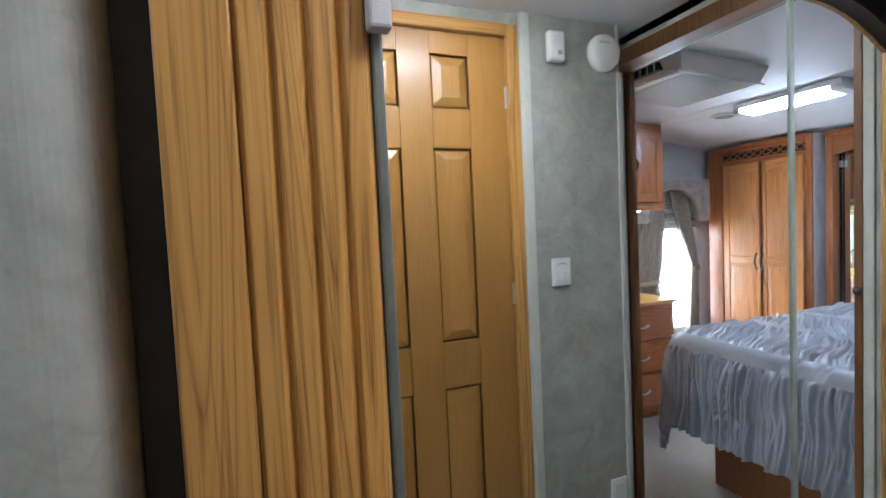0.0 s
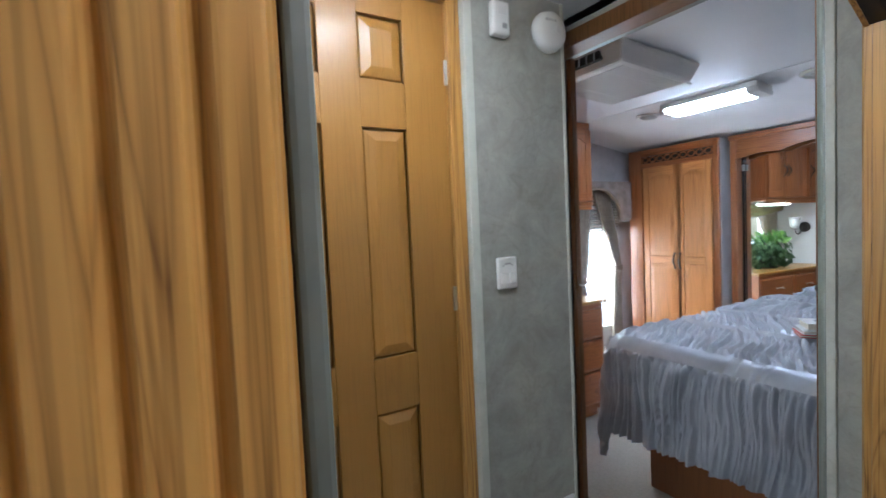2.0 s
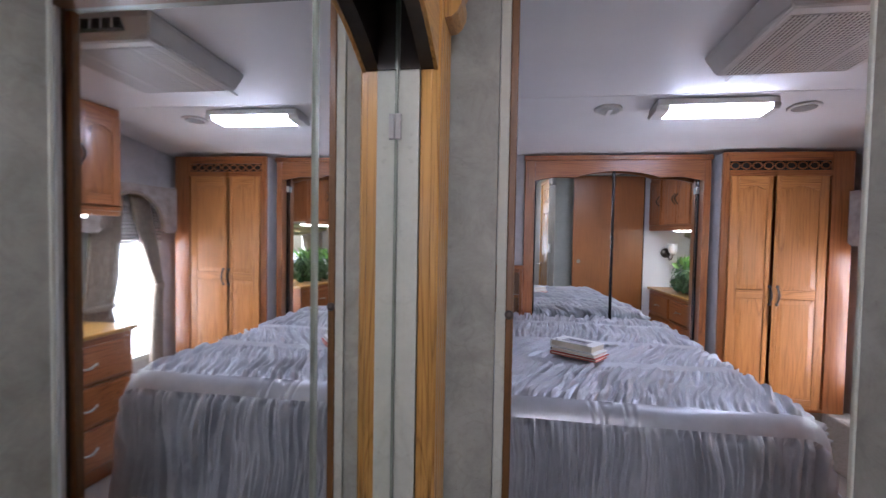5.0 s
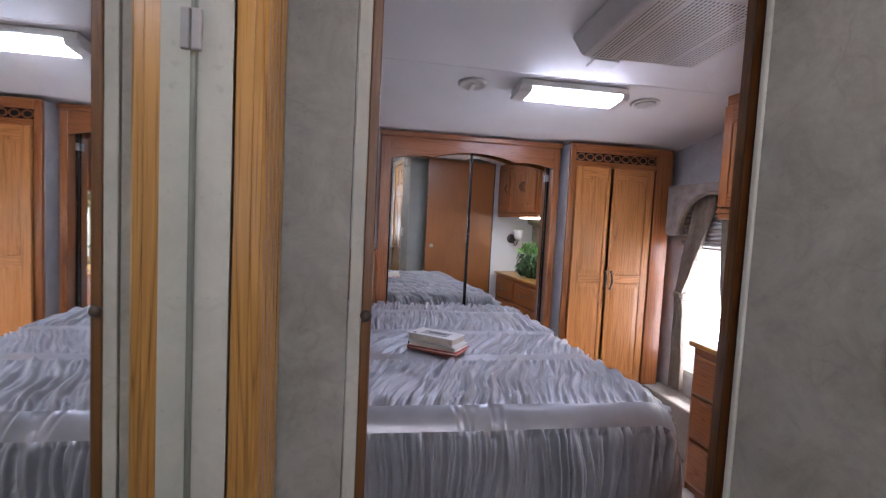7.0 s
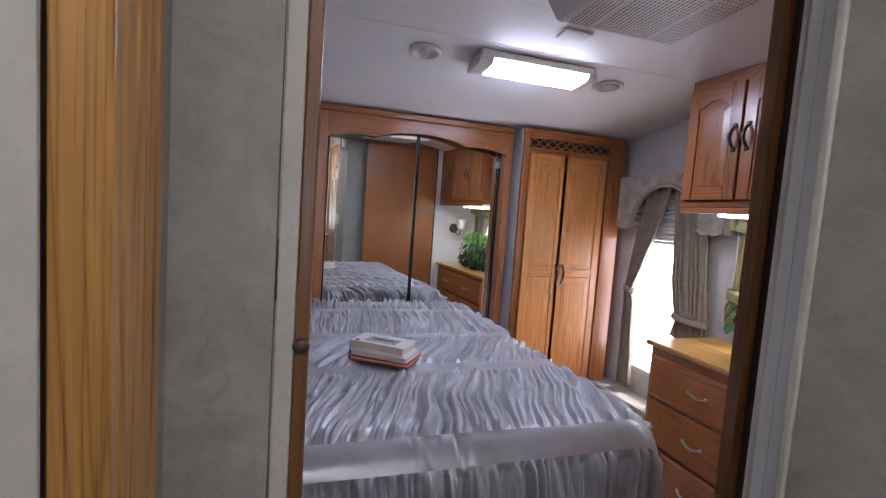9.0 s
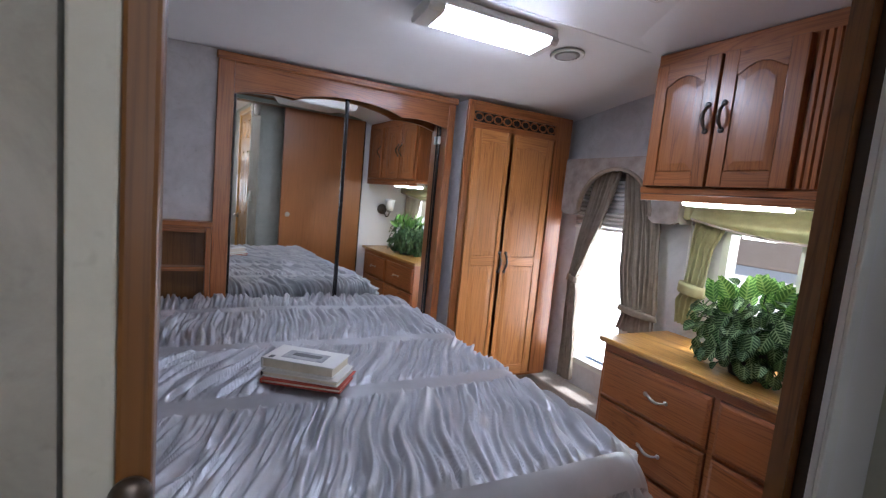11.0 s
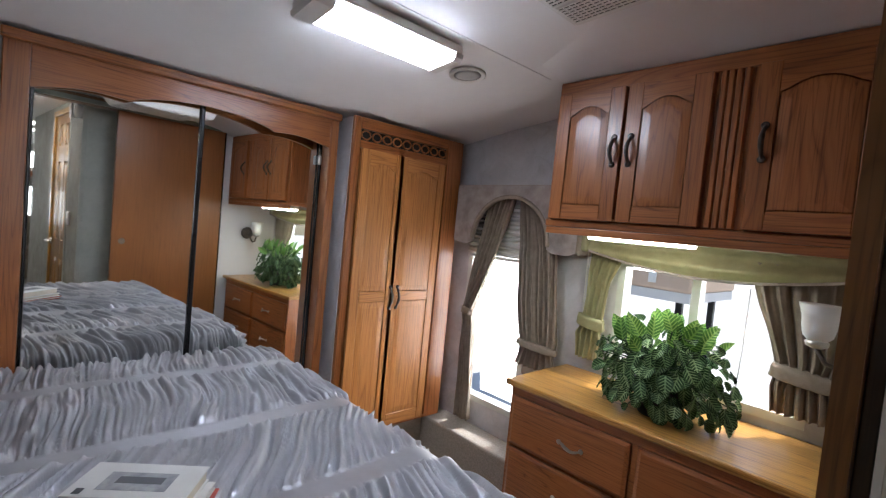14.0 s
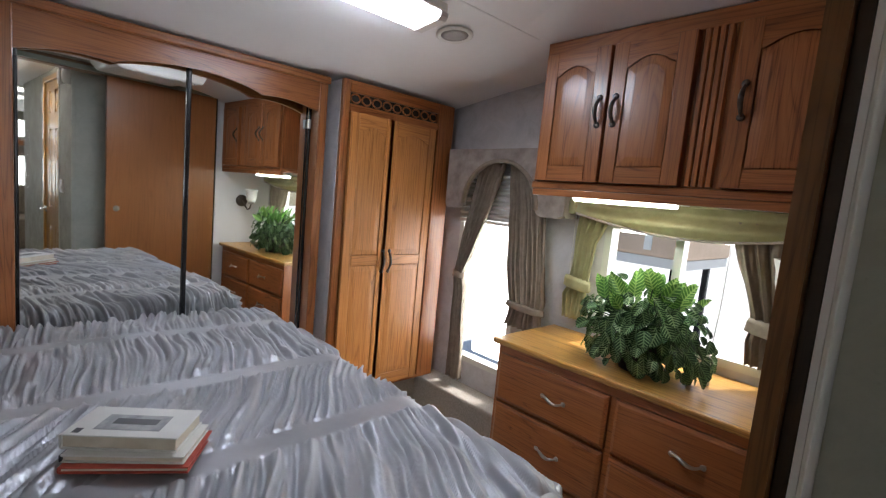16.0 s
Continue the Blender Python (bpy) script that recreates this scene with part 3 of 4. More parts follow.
# ---- hall ----
# closed six-panel door in the hall's south wall
DX0, DX1, DZ1 = 0.29, 0.90, 1.892
hall_door = thing("door_1", (0.6, YD - 0.03, 0.0), "closed six-panel golden wood door with lever handle", "door", kind=S)
leaf_door = part("door_leaf", boxes((DX0, DX1, YD - 0.045, YD - 0.022, 0.008, DZ1)), door_wood, hall_door)
yb, yf = YD - 0.022, YD - 0.009
cols = ((0.420, 0.530), (0.636, 0.766))
rows_z = ((0.13, 0.765), (0.915, 1.530), (1.655, 1.822))
xs = [DX0, cols[0][0], cols[0][1], cols[1][0], cols[1][1], DX1]
for a, b in ((0, 1), (2, 3), (4, 5)):
    part("stile", boxes((xs[a], xs[b], yb, yf, 0.008, DZ1), bevel=0.0015), door_wood, leaf_door)
zs = [0.008, 0.13, 0.765, 0.915, 1.530, 1.655, 1.822, DZ1]
for c0, c1 in cols:
    for a in (0, 2, 4, 6):
        part("rail", boxes((c0, c1, yb, yf - 0.0006, zs[a], zs[a + 1]), bevel=0.0015), door_wood, leaf_door)
    for z0, z1 in rows_z:
        part("panel", raised([(c0 - 0.003, z0 - 0.003), (c1 + 0.003, z0 - 0.003), (c1 + 0.003, z1 + 0.003), (c0 - 0.003, z1 + 0.003)], [(0, yf - 0.011), (0.0075, yf - 0.011), (0.011, yf - 0.006), (0.037, yf + 0.002), (0.039, yf + 0.002)], "y"), door_wood, leaf_door)
for z in (1.05, 1.70, 0.30):
    part("hinge", boxes((0.893, 0.911, yf - 0.002, yf + 0.006, z - 0.035, z + 0.035), bevel=0.002), nickel, hall_door, "brushed nickel hinge")
lever = part("handle", lathe([(0.028, 0), (0.030, 0.006), (0.022, 0.014), (0.011, 0.018), (0.011, 0.042)], 20, (0.327, yf, 0.885), "y"), chrome, hall_door, "chrome lever handle", True)
part("lever", tube([(0.327, yf + 0.04, 0.885), (0.36, yf + 0.043, 0.886), (0.40, yf + 0.040, 0.888), (0.43, yf + 0.036, 0.886)], [0.009, 0.009, 0.008, 0.006]), chrome, lever, "", True)
casing = thing("door_frame", (0.6, YD, 0), "golden oak casing round the hall door", "door frame", kind=S)
part("casing", boxes((0.902, 0.944, YD - 0.05, YD + 0.006, 0, 1.935), bevel=0.004), oak_z, casing)
part("casing", boxes((0.246, 0.288, YD - 0.05, YD + 0.006, 0, 1.935), bevel=0.004), oak_z, casing)
part("casing", boxes((0.288, 0.902, YD - 0.05, YD + 0.0055, 1.895, 1.935), bevel=0.004), oak_x, casing)

# things on the hall wall
sw = thing("wall_switch", (1.067, YH, 1.11), "white double rocker switch plate on the wallpaper", "switch")
part("plate", boxes((1.030, 1.104, YH, YH + 0.012, 1.064, 1.160), bevel=0.005), plastic, sw)
for dx in (-0.017, 0.017):
    part("rocker", boxes((1.067 + dx - 0.011, 1.067 + dx + 0.011, YH + 0.012, YH + 0.017, 1.082, 1.112), bevel=0.002), plastic, sw)
    part("screw", lathe([(0.003, 0), (0.003, 0.001)], 8, (1.067 + dx, YH + 0.012, 1.135), "y"), nickel, sw)
part("slot", boxes((1.055, 1.079, YH + 0.012, YH + 0.0135, 1.138, 1.143)), grille_gray, sw)
det = thing("gas_detector", (1.04, YH, 1.865), "small white detector box on the wallpaper", "detector")
part("case", boxes((1.037, 1.099, YH, YH + 0.028, 1.815, 1.915), bevel=0.008), plastic, det)
part("button", boxes((1.068, 1.084, YH + 0.028, YH + 0.031, 1.835, 1.850), bevel=0.001), grille_gray, det)
part("window", boxes((1.052, 1.084, YH + 0.028, YH + 0.030, 1.872, 1.898), bevel=0.001), ac_plastic, det)
smoke = thing("smoke_alarm", (1.268, YH, 1.862), "round white smoke alarm on the wallpaper", "alarm")
part("case", lathe([(0.062, 0), (0.064, 0.012), (0.058, 0.03), (0.045, 0.038), (0.02, 0.040)], 32, (1.268, YH, 1.862), "y"), plastic, smoke, "", True)
part("button", lathe([(0.012, 0), (0.012, 0.003)], 16, (1.285, YH + 0.039, 1.862), "y"), ac_plastic, smoke)
for k in range(4):
    part("slot", boxes((1.233 + 0.012 * k, 1.239 + 0.012 * k, YH + 0.036, YH + 0.0405, 1.885, 1.893)), grille_gray, smoke)
outlet = thing("wall_outlet", (1.30, YH, 0.27), "white outlet low on the wallpaper", "outlet")
part("plate", boxes((1.255, 1.325, YH, YH + 0.008, 0.215, 0.33), bevel=0.003), plastic, outlet)
part("socket", boxes((1.275, 1.305, YH + 0.008, YH + 0.011, 0.28, 0.31), bevel=0.002), plastic, outlet)
part("socket", boxes((1.275, 1.305, YH + 0.008, YH + 0.011, 0.235, 0.265), bevel=0.002), plastic, outlet)

# mirrored hall closet in its oak face frame
closet = thing("hall_closet", (0.8, 0.30, 0), "hall closet with two mirrored sliding doors in fluted oak", "closet")
part("pilaster", boxes((0.058, 0.2185, 0.194, 0.252, 0, 1.97), bevel=0.002), oak_z, closet)
part("flat_board", boxes((0.058, 0.1110, 0.177, 0.1935, 0, 1.97), bevel=0.002), oak_z, closet)
part("fluting", fluted(bmesh.new(), "y", 0.111, 0.218, 0, 1.97, 0.1938, 0.177, 4, 0.0065), oak_z, closet, "oak board with four flutes")
part("edge_strip", boxes((0.2190, 0.2300, 0.181, 0.262, 0, 1.97), bevel=0.003), edge_gray, closet, "grey-green edge strip")
# Added dark sheet: the edge strip's shaded inner side, put into colour.
part("reveal", boxes((0.2302, 0.2325, 0.197, 0.237, 0, 1.58)), dark_fill, closet, "thin dark sheet for the shade inside the closet opening")
part("pilaster", boxes((1.301, 1.440, 0.2165, 0.240, 0, 1.97), bevel=0.002), oak_z, closet)
part("fluting", fluted(bmesh.new(), "y", 1.302, 1.440, 0, 1.97, 0.2163, 0.200, 5, 0.005), oak_z, closet, "oak board with flutes")


def scallop(x, x0, x1, end, cusp, peak):
    """Lower edge of a valance: two side curves and a higher middle arch."""
    f = (x - x0) / (x1 - x0)
    f = min(f, 1 - f)
    if f < 0.25:
        s = f / 0.25
        return end + (cusp - end) * s + 0.35 * (peak - cusp) * math.sin(math.pi * s)
    s = (f - 0.25) / 0.25
    return cusp + (peak - cusp) * math.sin(math.pi / 2 * s) ** 0.7


def valance(a0, a1, w0, w1, top, end, cusp, peak, axis, n=48):
    low = [(a0 + (a1 - a0) * k / n, scallop(a0 + (a1 - a0) * k / n, a0, a1, end, cusp, peak)) for k in range(n + 1)]
    bm = prism([(a0, top), *low, (a1, top)], axis, w0, w1)
    return bm


part("bracket", boxes((0.214, 0.234, 0.160, 0.1765, 1.45, 1.90), bevel=0.003), grille_gray, closet, "grey plastic edge bracket")
part("valance", valance(0.2335, 1.3005, 0.205, 0.213, 1.965, 1.592, 1.668, 1.73, "y"), oak_x, closet)
part("valance_lining", valance(0.2335, 1.3005, 0.2132, 0.240, 1.965, 1.594, 1.670, 1.732, "y"), dark_fill, closet, "near-black brown back of the valance")
part("upper_lining", boxes((1.2872, 1.2905, 0.2405, 0.279, 1.592, 1.93)), dark_fill, closet, "dark upper lining")
part("crown", boxes((0.05, 1.45, 0.150, 0.1795, 1.91, 1.969), bevel=0.008), oak_x, closet)
part("corbel", prism([(0.1995, 1.71), (0.186, 1.712), (0.174, 1.722), (0.166, 1.738), (0.164, 1.756), (0.168, 1.775), (0.160, 1.79), (0.150, 1.815), (0.146, 1.845), (0.148, 1.88), (0.1995, 1.90)], "x", 1.335, 1.425), oak_z, closet, "small carved corbel")
ang = math.atan(0.0075)


def slant(bm):
    bmesh.ops.rotate(bm, cent=(1.0, 0.277, 0), matrix=Matrix.Rotation(ang, 3, "Z"), verts=bm.verts)
    return bm


left_door = part("mirror_door", slant(boxes((0.240, 0.8885, 0.277, 0.283, 0.03, 1.93))), mirror_mat, closet, "tall mirror sliding panel")
right_door = part("mirror_door", boxes((0.860, 1.2745, 0.2835, 0.2885, 0.03, 1.93)), mirror_mat, closet, "tall mirror sliding panel")
part("stile", slant(boxes((0.889, 0.900, 0.274, 0.286, 0.03, 1.93), bevel=0.002)), strip_green, left_door)
part("stile", boxes((1.2748, 1.2865, 0.2805, 0.291, 0.03, 1.93), bevel=0.002), strip_green, right_door)
part("clip", boxes((1.266, 1.274, 0.271, 0.283, 1.45, 1.50), bevel=0.002), grille_gray, right_door, "small grey plastic bumper clip")
part("side_lining", boxes((1.2908, 1.2955, 0.2405, 0.30, 0, 1.93)), paper_trim, closet)

# ---- bedroom: mirrored closet ----
CX = 3.345
cl = thing("bedroom_closet", (CX, -0.53, 0), "oak closet with two mirrored sliding doors and scalloped valance", "closet")
part("jamb", boxes((CX, 3.55, -0.058, 0.004, 0, 1.752), bevel=0.003), red_z, cl)
part("jamb", boxes((CX, 3.55, -1.080, -1.040, 0, 1.752), bevel=0.003), red_z, cl)
part("valance", valance(-1.0395, -0.0585, CX + 0.002, CX + 0.018, 1.735, 1.602, 1.622, 1.662, "x"), red_y, cl)
part("crown", boxes((CX - 0.016, CX + 0.0015, -1.085, 0.010, 1.725, 1.757), bevel=0.006), red_y, cl)
part("top", boxes((CX + 0.023, 3.55, -1.0395, -0.0585, 1.72, 1.75)), red_y, cl)


def skew(bm, angle):
    """The closet tracks stand slightly out of square."""
    bmesh.ops.rotate(bm, cent=(3.40, -0.53, 0), matrix=Matrix.Rotation(radians(angle), 3, "Z"), verts=bm.verts)
    return bm


m1 = part("mirror_door", skew(boxes((3.395, 3.401, -0.530, -0.068, 0.02, 1.715)), 3.2), mirror_mat, cl, "mirror sliding panel")
m2 = part("mirror_door", skew(boxes((3.403, 3.409, -1.030, -0.5305, 0.02, 1.715)), 2.6), mirror_mat, cl, "mirror sliding panel")
part("stile", boxes((3.384, 3.401, -0.546, -0.5305, 0.02, 1.715), bevel=0.004), dark_metal, m1, "black glossy stile")
part("stile", boxes((3.3675, 3.380, -0.0675, -0.0590, 0.02, 1.715), bevel=0.002), dark_metal, m1)
part("stile", boxes((3.408, 3.424, -1.0393, -1.0305, 0.02, 1.715), bevel=0.002), dark_metal, m2)
part("clip", boxes((3.400, 3.418, -1.036, -1.022, 1.53, 1.57), bevel=0.002), nickel, m2)

# ---- wardrobe ----
WX = 3.29
wd = thing("wardrobe", (WX, -1.45, 0.285), "tall oak double-door wardrobe with fretwork vent", "wardrobe")
part("body", boxes((WX + 0.002, 3.55, -1.785, -1.150, 0.285, 1.755)), red_z, wd)
part("side", boxes((WX + 0.004, 3.5, -1.149, -1.1125, 0, 1.752)), paper_bed, wd, "wallpapered side panel")
part("stile", boxes((WX - 0.018, WX + 0.002, -1.150, -1.113, 0.285, 1.757), bevel=0.003), red_z, wd)
part("stile", boxes((WX - 0.018, WX + 0.002, -1.785, -1.676, 0.285, 1.757), bevel=0.003), red_z, wd)
part("head_rail", boxes((WX - 0.0178, WX + 0.002, -1.6755, -1.1505, 1.706, 1.757), bevel=0.003), red_y, wd)
part("rail", boxes((WX - 0.0178, WX + 0.002, -1.6755, -1.1505, 1.622, 1.655), bevel=0.002), red_y, wd)
vent_back = part("vent", boxes((WX - 0.002, WX + 0.0018, -1.6755, -1.1505, 1.6555, 1.7055)), black, wd, "dark fretwork vent slot")
for k in range(9):
    y = -1.18 - k * 0.058
    ring = [(y + 0.024 * math.cos(a * math.pi / 6), 1.6805 + 0.019 * math.sin(a * math.pi / 6)) for a in range(13)]
    part("fret", tube([(WX - 0.010, u, v) for u, v in ring], 0.0042, 6), red_y, vent_back)
part("sill_rail", boxes((WX - 0.0178, WX + 0.002, -1.6755, -1.1505, 0.285, 0.302), bevel=0.002), red_y, wd)
d1 = panel_door(wd, "x", -1.388, -1.152, 0.304, 1.620, WX - 0.019, WX - 0.036, [(0.36, 0.925, 0), (0.975, 1.565, 0.03)], (mid_z, mid_y), 0.045)
d2 = panel_door(wd, "x", -1.652, -1.366, 0.304, 1.620, WX - 0.019, WX - 0.036, [(0.36, 0.925, 0), (0.975, 1.565, 0.03)], (mid_z, mid_y), 0.045)
bow_handle(d1, "x", -1.372, 0.945, WX - 0.036, -0.024, 0.10)
bow_handle(d2, "x", -1.412, 0.945, WX - 0.036, -0.024, 0.10)
part("plinth", boxes((WX + 0.03, 3.5, -1.785, -1.113, 0, 0.2845)), carpet, wd, "carpeted plinth")
ledge = solid("window_ledge", boxes((2.58, WX + 0.028, -1.859, -1.70, 0.0, 0.285), bevel=0.012), carpet, "carpeted ledge under the arched window", "ledge", S)

# ---- upper cabinet ----
CY = -1.462
solid("ceiling", prism([(-1.858, 1.853), (-1.444, 1.853), (-1.38, 1.868), (-1.30, 1.884), (-1.20, 1.899), (-1.08, 1.912), (-1.08, 2.0), (-1.858, 2.0)], "x", 1.512, 2.456), ceiling_mat, "white coved edge of the ceiling above the cabinet", "ceiling", S)
cab = thing("wall_cabinet", (2.0, -1.66, 1.345), "oak wall cabinet with arched raised-panel doors and flutes", "cabinet")
part("body", boxes((1.538, 2.452, -1.858, CY - 0.002, 1.372, 1.835)), red_z, cab)
part("head_rail", boxes((1.538, 2.455, CY - 0.0018, CY + 0.018, 1.803, 1.85), bevel=0.003), red_x, cab)
part("bottom", boxes((1.538, 2.462, -1.858, CY + 0.022, 1.347, 1.371), bevel=0.004), red_x, cab)
part("light_rail", boxes((1.538, 2.458, CY + 0.002, CY + 0.019, 1.322, 1.3465), bevel=0.003), red_x, cab)
part("stile", boxes((2.442, 2.455, CY - 0.0018, CY + 0.018, 1.3715, 1.8025)), red_z, cab)
part("stile", boxes((1.842, 1.950, CY - 0.0018, CY + 0.016, 1.3715, 1.8025)), red_z, cab)
part("fluting", fluted(bmesh.new(), "y", 1.866, 1.940, 1.375, 1.80, CY + 0.0165, CY + 0.028, 4, 0.008), red_z, cab, "fluted oak filler")
c1 = panel_door(cab, "y", 2.202, 2.441, 1.374, 1.801, CY, CY + 0.038, [(1.425, 1.752, 0.03)], (red_z, red_x), 0.048)
c2 = panel_door(cab, "y", 1.952, 2.192, 1.374, 1.801, CY, CY + 0.038, [(1.425, 1.752, 0.03)], (red_z, red_x), 0.048)
c3 = panel_door(cab, "y", 1.580, 1.845, 1.374, 1.801, CY, CY + 0.038, [(1.425, 1.752, 0.03)], (red_z, red_x), 0.048)
bow_handle(c1, "y", 2.222, 1.597, CY + 0.038, 0.028, 0.085)
bow_handle(c2, "y", 2.168, 1.597, CY + 0.038, 0.028, 0.085)
bow_handle(c3, "y", 1.818, 1.597, CY + 0.038, 0.028, 0.085)
ul = thing("under_cabinet_light", (2.13, -1.54, 1.346), "lit slim fluorescent lamp under the cabinet", "light")
part("housing", boxes((1.94, 2.33, -1.60, -1.49, 1.327, 1.3465), bevel=0.004), plastic, ul)
part("diffuser", boxes((2.00, 2.32, -1.595, -1.495, 1.312, 1.3265), bevel=0.005), under_glow, ul)
part("switch", boxes((1.955, 1.985, -1.56, -1.53, 1.322, 1.3268), bevel=0.001), plastic, ul)

# ---- dresser ----
dr = thing("dresser", (2.06, -1.65, 0), "oak dresser with two columns of drawers and nickel pulls", "dresser")
FY = -1.462
part("body", boxes((1.575, 2.540, -1.858, FY - 0.002, 0.06, 0.732)), red_z, dr)
part("plinth", boxes((1.60, 2.52, -1.84, FY - 0.04, 0, 0.0598)), red_x, dr)
part("frame", boxes((1.575, 2.540, FY - 0.0018, FY + 0.006, 0.703, 0.7325), (2.048, 2.068, FY - 0.0018, FY + 0.006, 0.06, 0.702), (1.575, 1.592, FY - 0.0018, FY + 0.006, 0.06, 0.702), (2.528, 2.540, FY - 0.0018, FY + 0.006, 0.06, 0.702)), red_x, dr)
part("top", boxes((1.538, 2.565, -1.858, FY + 0.022, 0.733, 0.756), bevel=0.006), oak_x, dr, "golden oak dresser top")
for x0, x1 in ((1.594, 2.046), (2.070, 2.526)):
    for z0, z1 in ((0.52, 0.70), (0.315, 0.505), (0.10, 0.30)):
        dw = part("drawer", raised([(x0, z0), (x1, z0), (x1, z1), (x0, z1)], [(0, FY), (0, FY + 0.014), (0.012, FY + 0.020), (0.014, FY + 0.020)], "y"), red_x, dr)
        drawer_pull(dw, (x0 + x1) / 2 - (0.03 if x0 > 2 else 0.0), (z0 + z1) / 2, FY + 0.020)


# ---- windows ----
def window_unit(name, x0, x1, z0, z1, mid, label):
    w = thing(name, ((x0 + x1) / 2, -1.89, z0), label, "window", kind=S)
    fr = boxes((x0, x0 + 0.03, -1.915, -1.855, z0, z1), (x1 - 0.03, x1, -1.915, -1.855, z0, z1), (x0 + 0.03, x1 - 0.03, -1.915, -1.855, z0, z0 + 0.03), (x0 + 0.03, x1 - 0.03, -1.915, -1.855, z1 - 0.03, z1))
    part("window_frame", fr, pvc, w)
    if mid:
        part("mullion", boxes((mid - 0.015, mid + 0.015, -1.91, -1.862, z0 + 0.03, z1 - 0.03)), pvc, w)
    panes = [(x0 + 0.03, mid - 0.015), (mid + 0.015, x1 - 0.03)] if mid else [(x0 + 0.03, x1 - 0.03)]
    for a, b in panes:
        p = part("pane", boxes((a, b, -1.893, -1.889, z0 + 0.03, z1 - 0.03)), glass_mat, w)
        p.visible_shadow = False
    return w


window_unit("window_1", *W1, None, "tall window blown out by daylight behind tied curtains")
window_unit("window_2", *W2, 2.075, "sliding window above the dresser with pale frame")
blind = thing("window_blind", (3.01, -1.84, 1.43), "cream pleated shade drawn partly down", "blind")
for k in range(12):
    z = 1.435 - k * 0.021
    part("pleat", prism([(-1.850, z), (-1.832, z - 0.0105), (-1.850, z - 0.021), (-1.854, z - 0.0105)], "x", 2.81, 3.21), plastic, blind)
part("bottom_rail", boxes((2.81, 3.21, -1.856, -1.834, 1.165, 1.182), bevel=0.003), plastic, blind)


def curtain(parent, name, material, rows, pleats, depth=0.022, nu=64):
    """A gathered cloth. rows: (z, x0, x1, y) from the top down."""
    zs_ = [r[0] for r in rows]
    n = 46

    def at(i, j):
        z = zs_[0] + (zs_[-1] - zs_[0]) * j / (n - 1)
        x0, x1, y = (float(np.interp(-z, [-q for q in zs_], [r[k] for r in rows])) for k in (1, 2, 3))
        f = i / (nu - 1)
        w = abs(x1 - x0)
        amp = depth * min(1.0, 0.5 + 0.25 / (w * 8 + 0.05))
        ph = 2 * math.pi * pleats * f + 1.3 * noise.noise(Vector((f * 3, z * 2.5, x0)))
        yy = y + amp * math.sin(ph) + 0.4 * amp * math.sin(2.3 * ph + 1.0) + 0.006 * noise.noise(Vector((f * 9, z * 7, 3)))
        xx = x0 + (x1 - x0) * f + 0.004 * noise.noise(Vector((f * 5, z * 9, 7)))
        return (xx, yy, z)

    bm = surface(nu, n, at)
    ob = part(name, bm, material, parent, "", True)
    mod = ob.modifiers.new("thick", "SOLIDIFY")
    mod.thickness = 0.003
    return ob


def tie_band(x0, x1, y, z, height):
    """A soft cloth band round a gathered curtain, with a puckered lower frill."""
    bm = lathe([(0.98, -0.5), (1.06, -0.42), (1.02, -0.1), (1.05, 0.2), (0.99, 0.5)], 36)
    for v in bm.verts:
        a = math.atan2(v.co.y, v.co.x)
        k = 1 + (0.05 * math.sin(9 * a) if v.co.z < 0 else 0.015 * math.sin(5 * a))
        tilt_z = 0.35 * math.cos(a)
        v.co = ((x0 + x1) / 2 + v.co.x * k * abs(x1 - x0) / 2, y + v.co.y * k * 0.034, z + height * (v.co.z + tilt_z * 0.5))
    return bm


# arched window dressing
AY = -1.735
dress = thing("window_valance", (2.865, -1.79, 1.24), "marbled upholstered arch valance over the tall window", "valance")
ax, ar = 2.872, 0.222
arc = [(ax + ar * math.cos(math.pi * k / 24), 1.262 + 0.208 * math.sin(math.pi * k / 24)) for k in range(25)]
outer = [(3.228, 1.532), (2.505, 1.532), (2.505, 1.25), (2.535, 1.235), (2.62, 1.235), (2.648, 1.25)]
prof = outer + arc[::-1] + [(3.098, 1.25), (3.13, 1.235), (3.20, 1.235), (3.228, 1.25)]
bm = prism(prof, "y", AY - 0.018, AY)
part("board", bm, valance_cloth, dress)
part("piping", tube([(x, AY + 0.001, z) for x, z in [(ax + (ar + 0.006) * math.cos(math.pi * k / 24), 1.262 + 0.214 * math.sin(math.pi * k / 24)) for k in range(25)]], 0.010, 8), curtain_mat, dress, "taupe padded arch edge", True)
part("return", boxes((2.505, 2.523, -1.858, AY - 0.0185, 1.24, 1.53)), valance_cloth, dress)
part("return", boxes((3.210, 3.228, -1.858, AY - 0.0185, 1.24, 1.53)), valance_cloth, dress)
part("top", boxes((2.505, 3.228, -1.858, AY - 0.0185, 1.515, 1.532)), valance_cloth, dress)
cu = thing("curtain", (3.12, -1.79, 0.33), "taupe curtain gathered by a tie-back", "curtain", "arched window curtains")
curtain(cu, "cloth", curtain_mat, [(1.47, 2.89, 3.06, -1.80), (1.25, 2.96, 3.11, -1.80), (1.0, 3.06, 3.155, -1.80), (0.885, 3.11, 3.165, -1.80), (0.80, 3.09, 3.165, -1.80), (0.32, 3.06, 3.165, -1.80)], 5)
part("tie_back", tie_band(3.100, 3.172, -1.80, 0.885, 0.035), curtain_mat, cu, "", True)
cu = thing("curtain", (2.70, -1.79, 0.75), "taupe curtain gathered by a tie-back", "curtain", "arched window curtains")
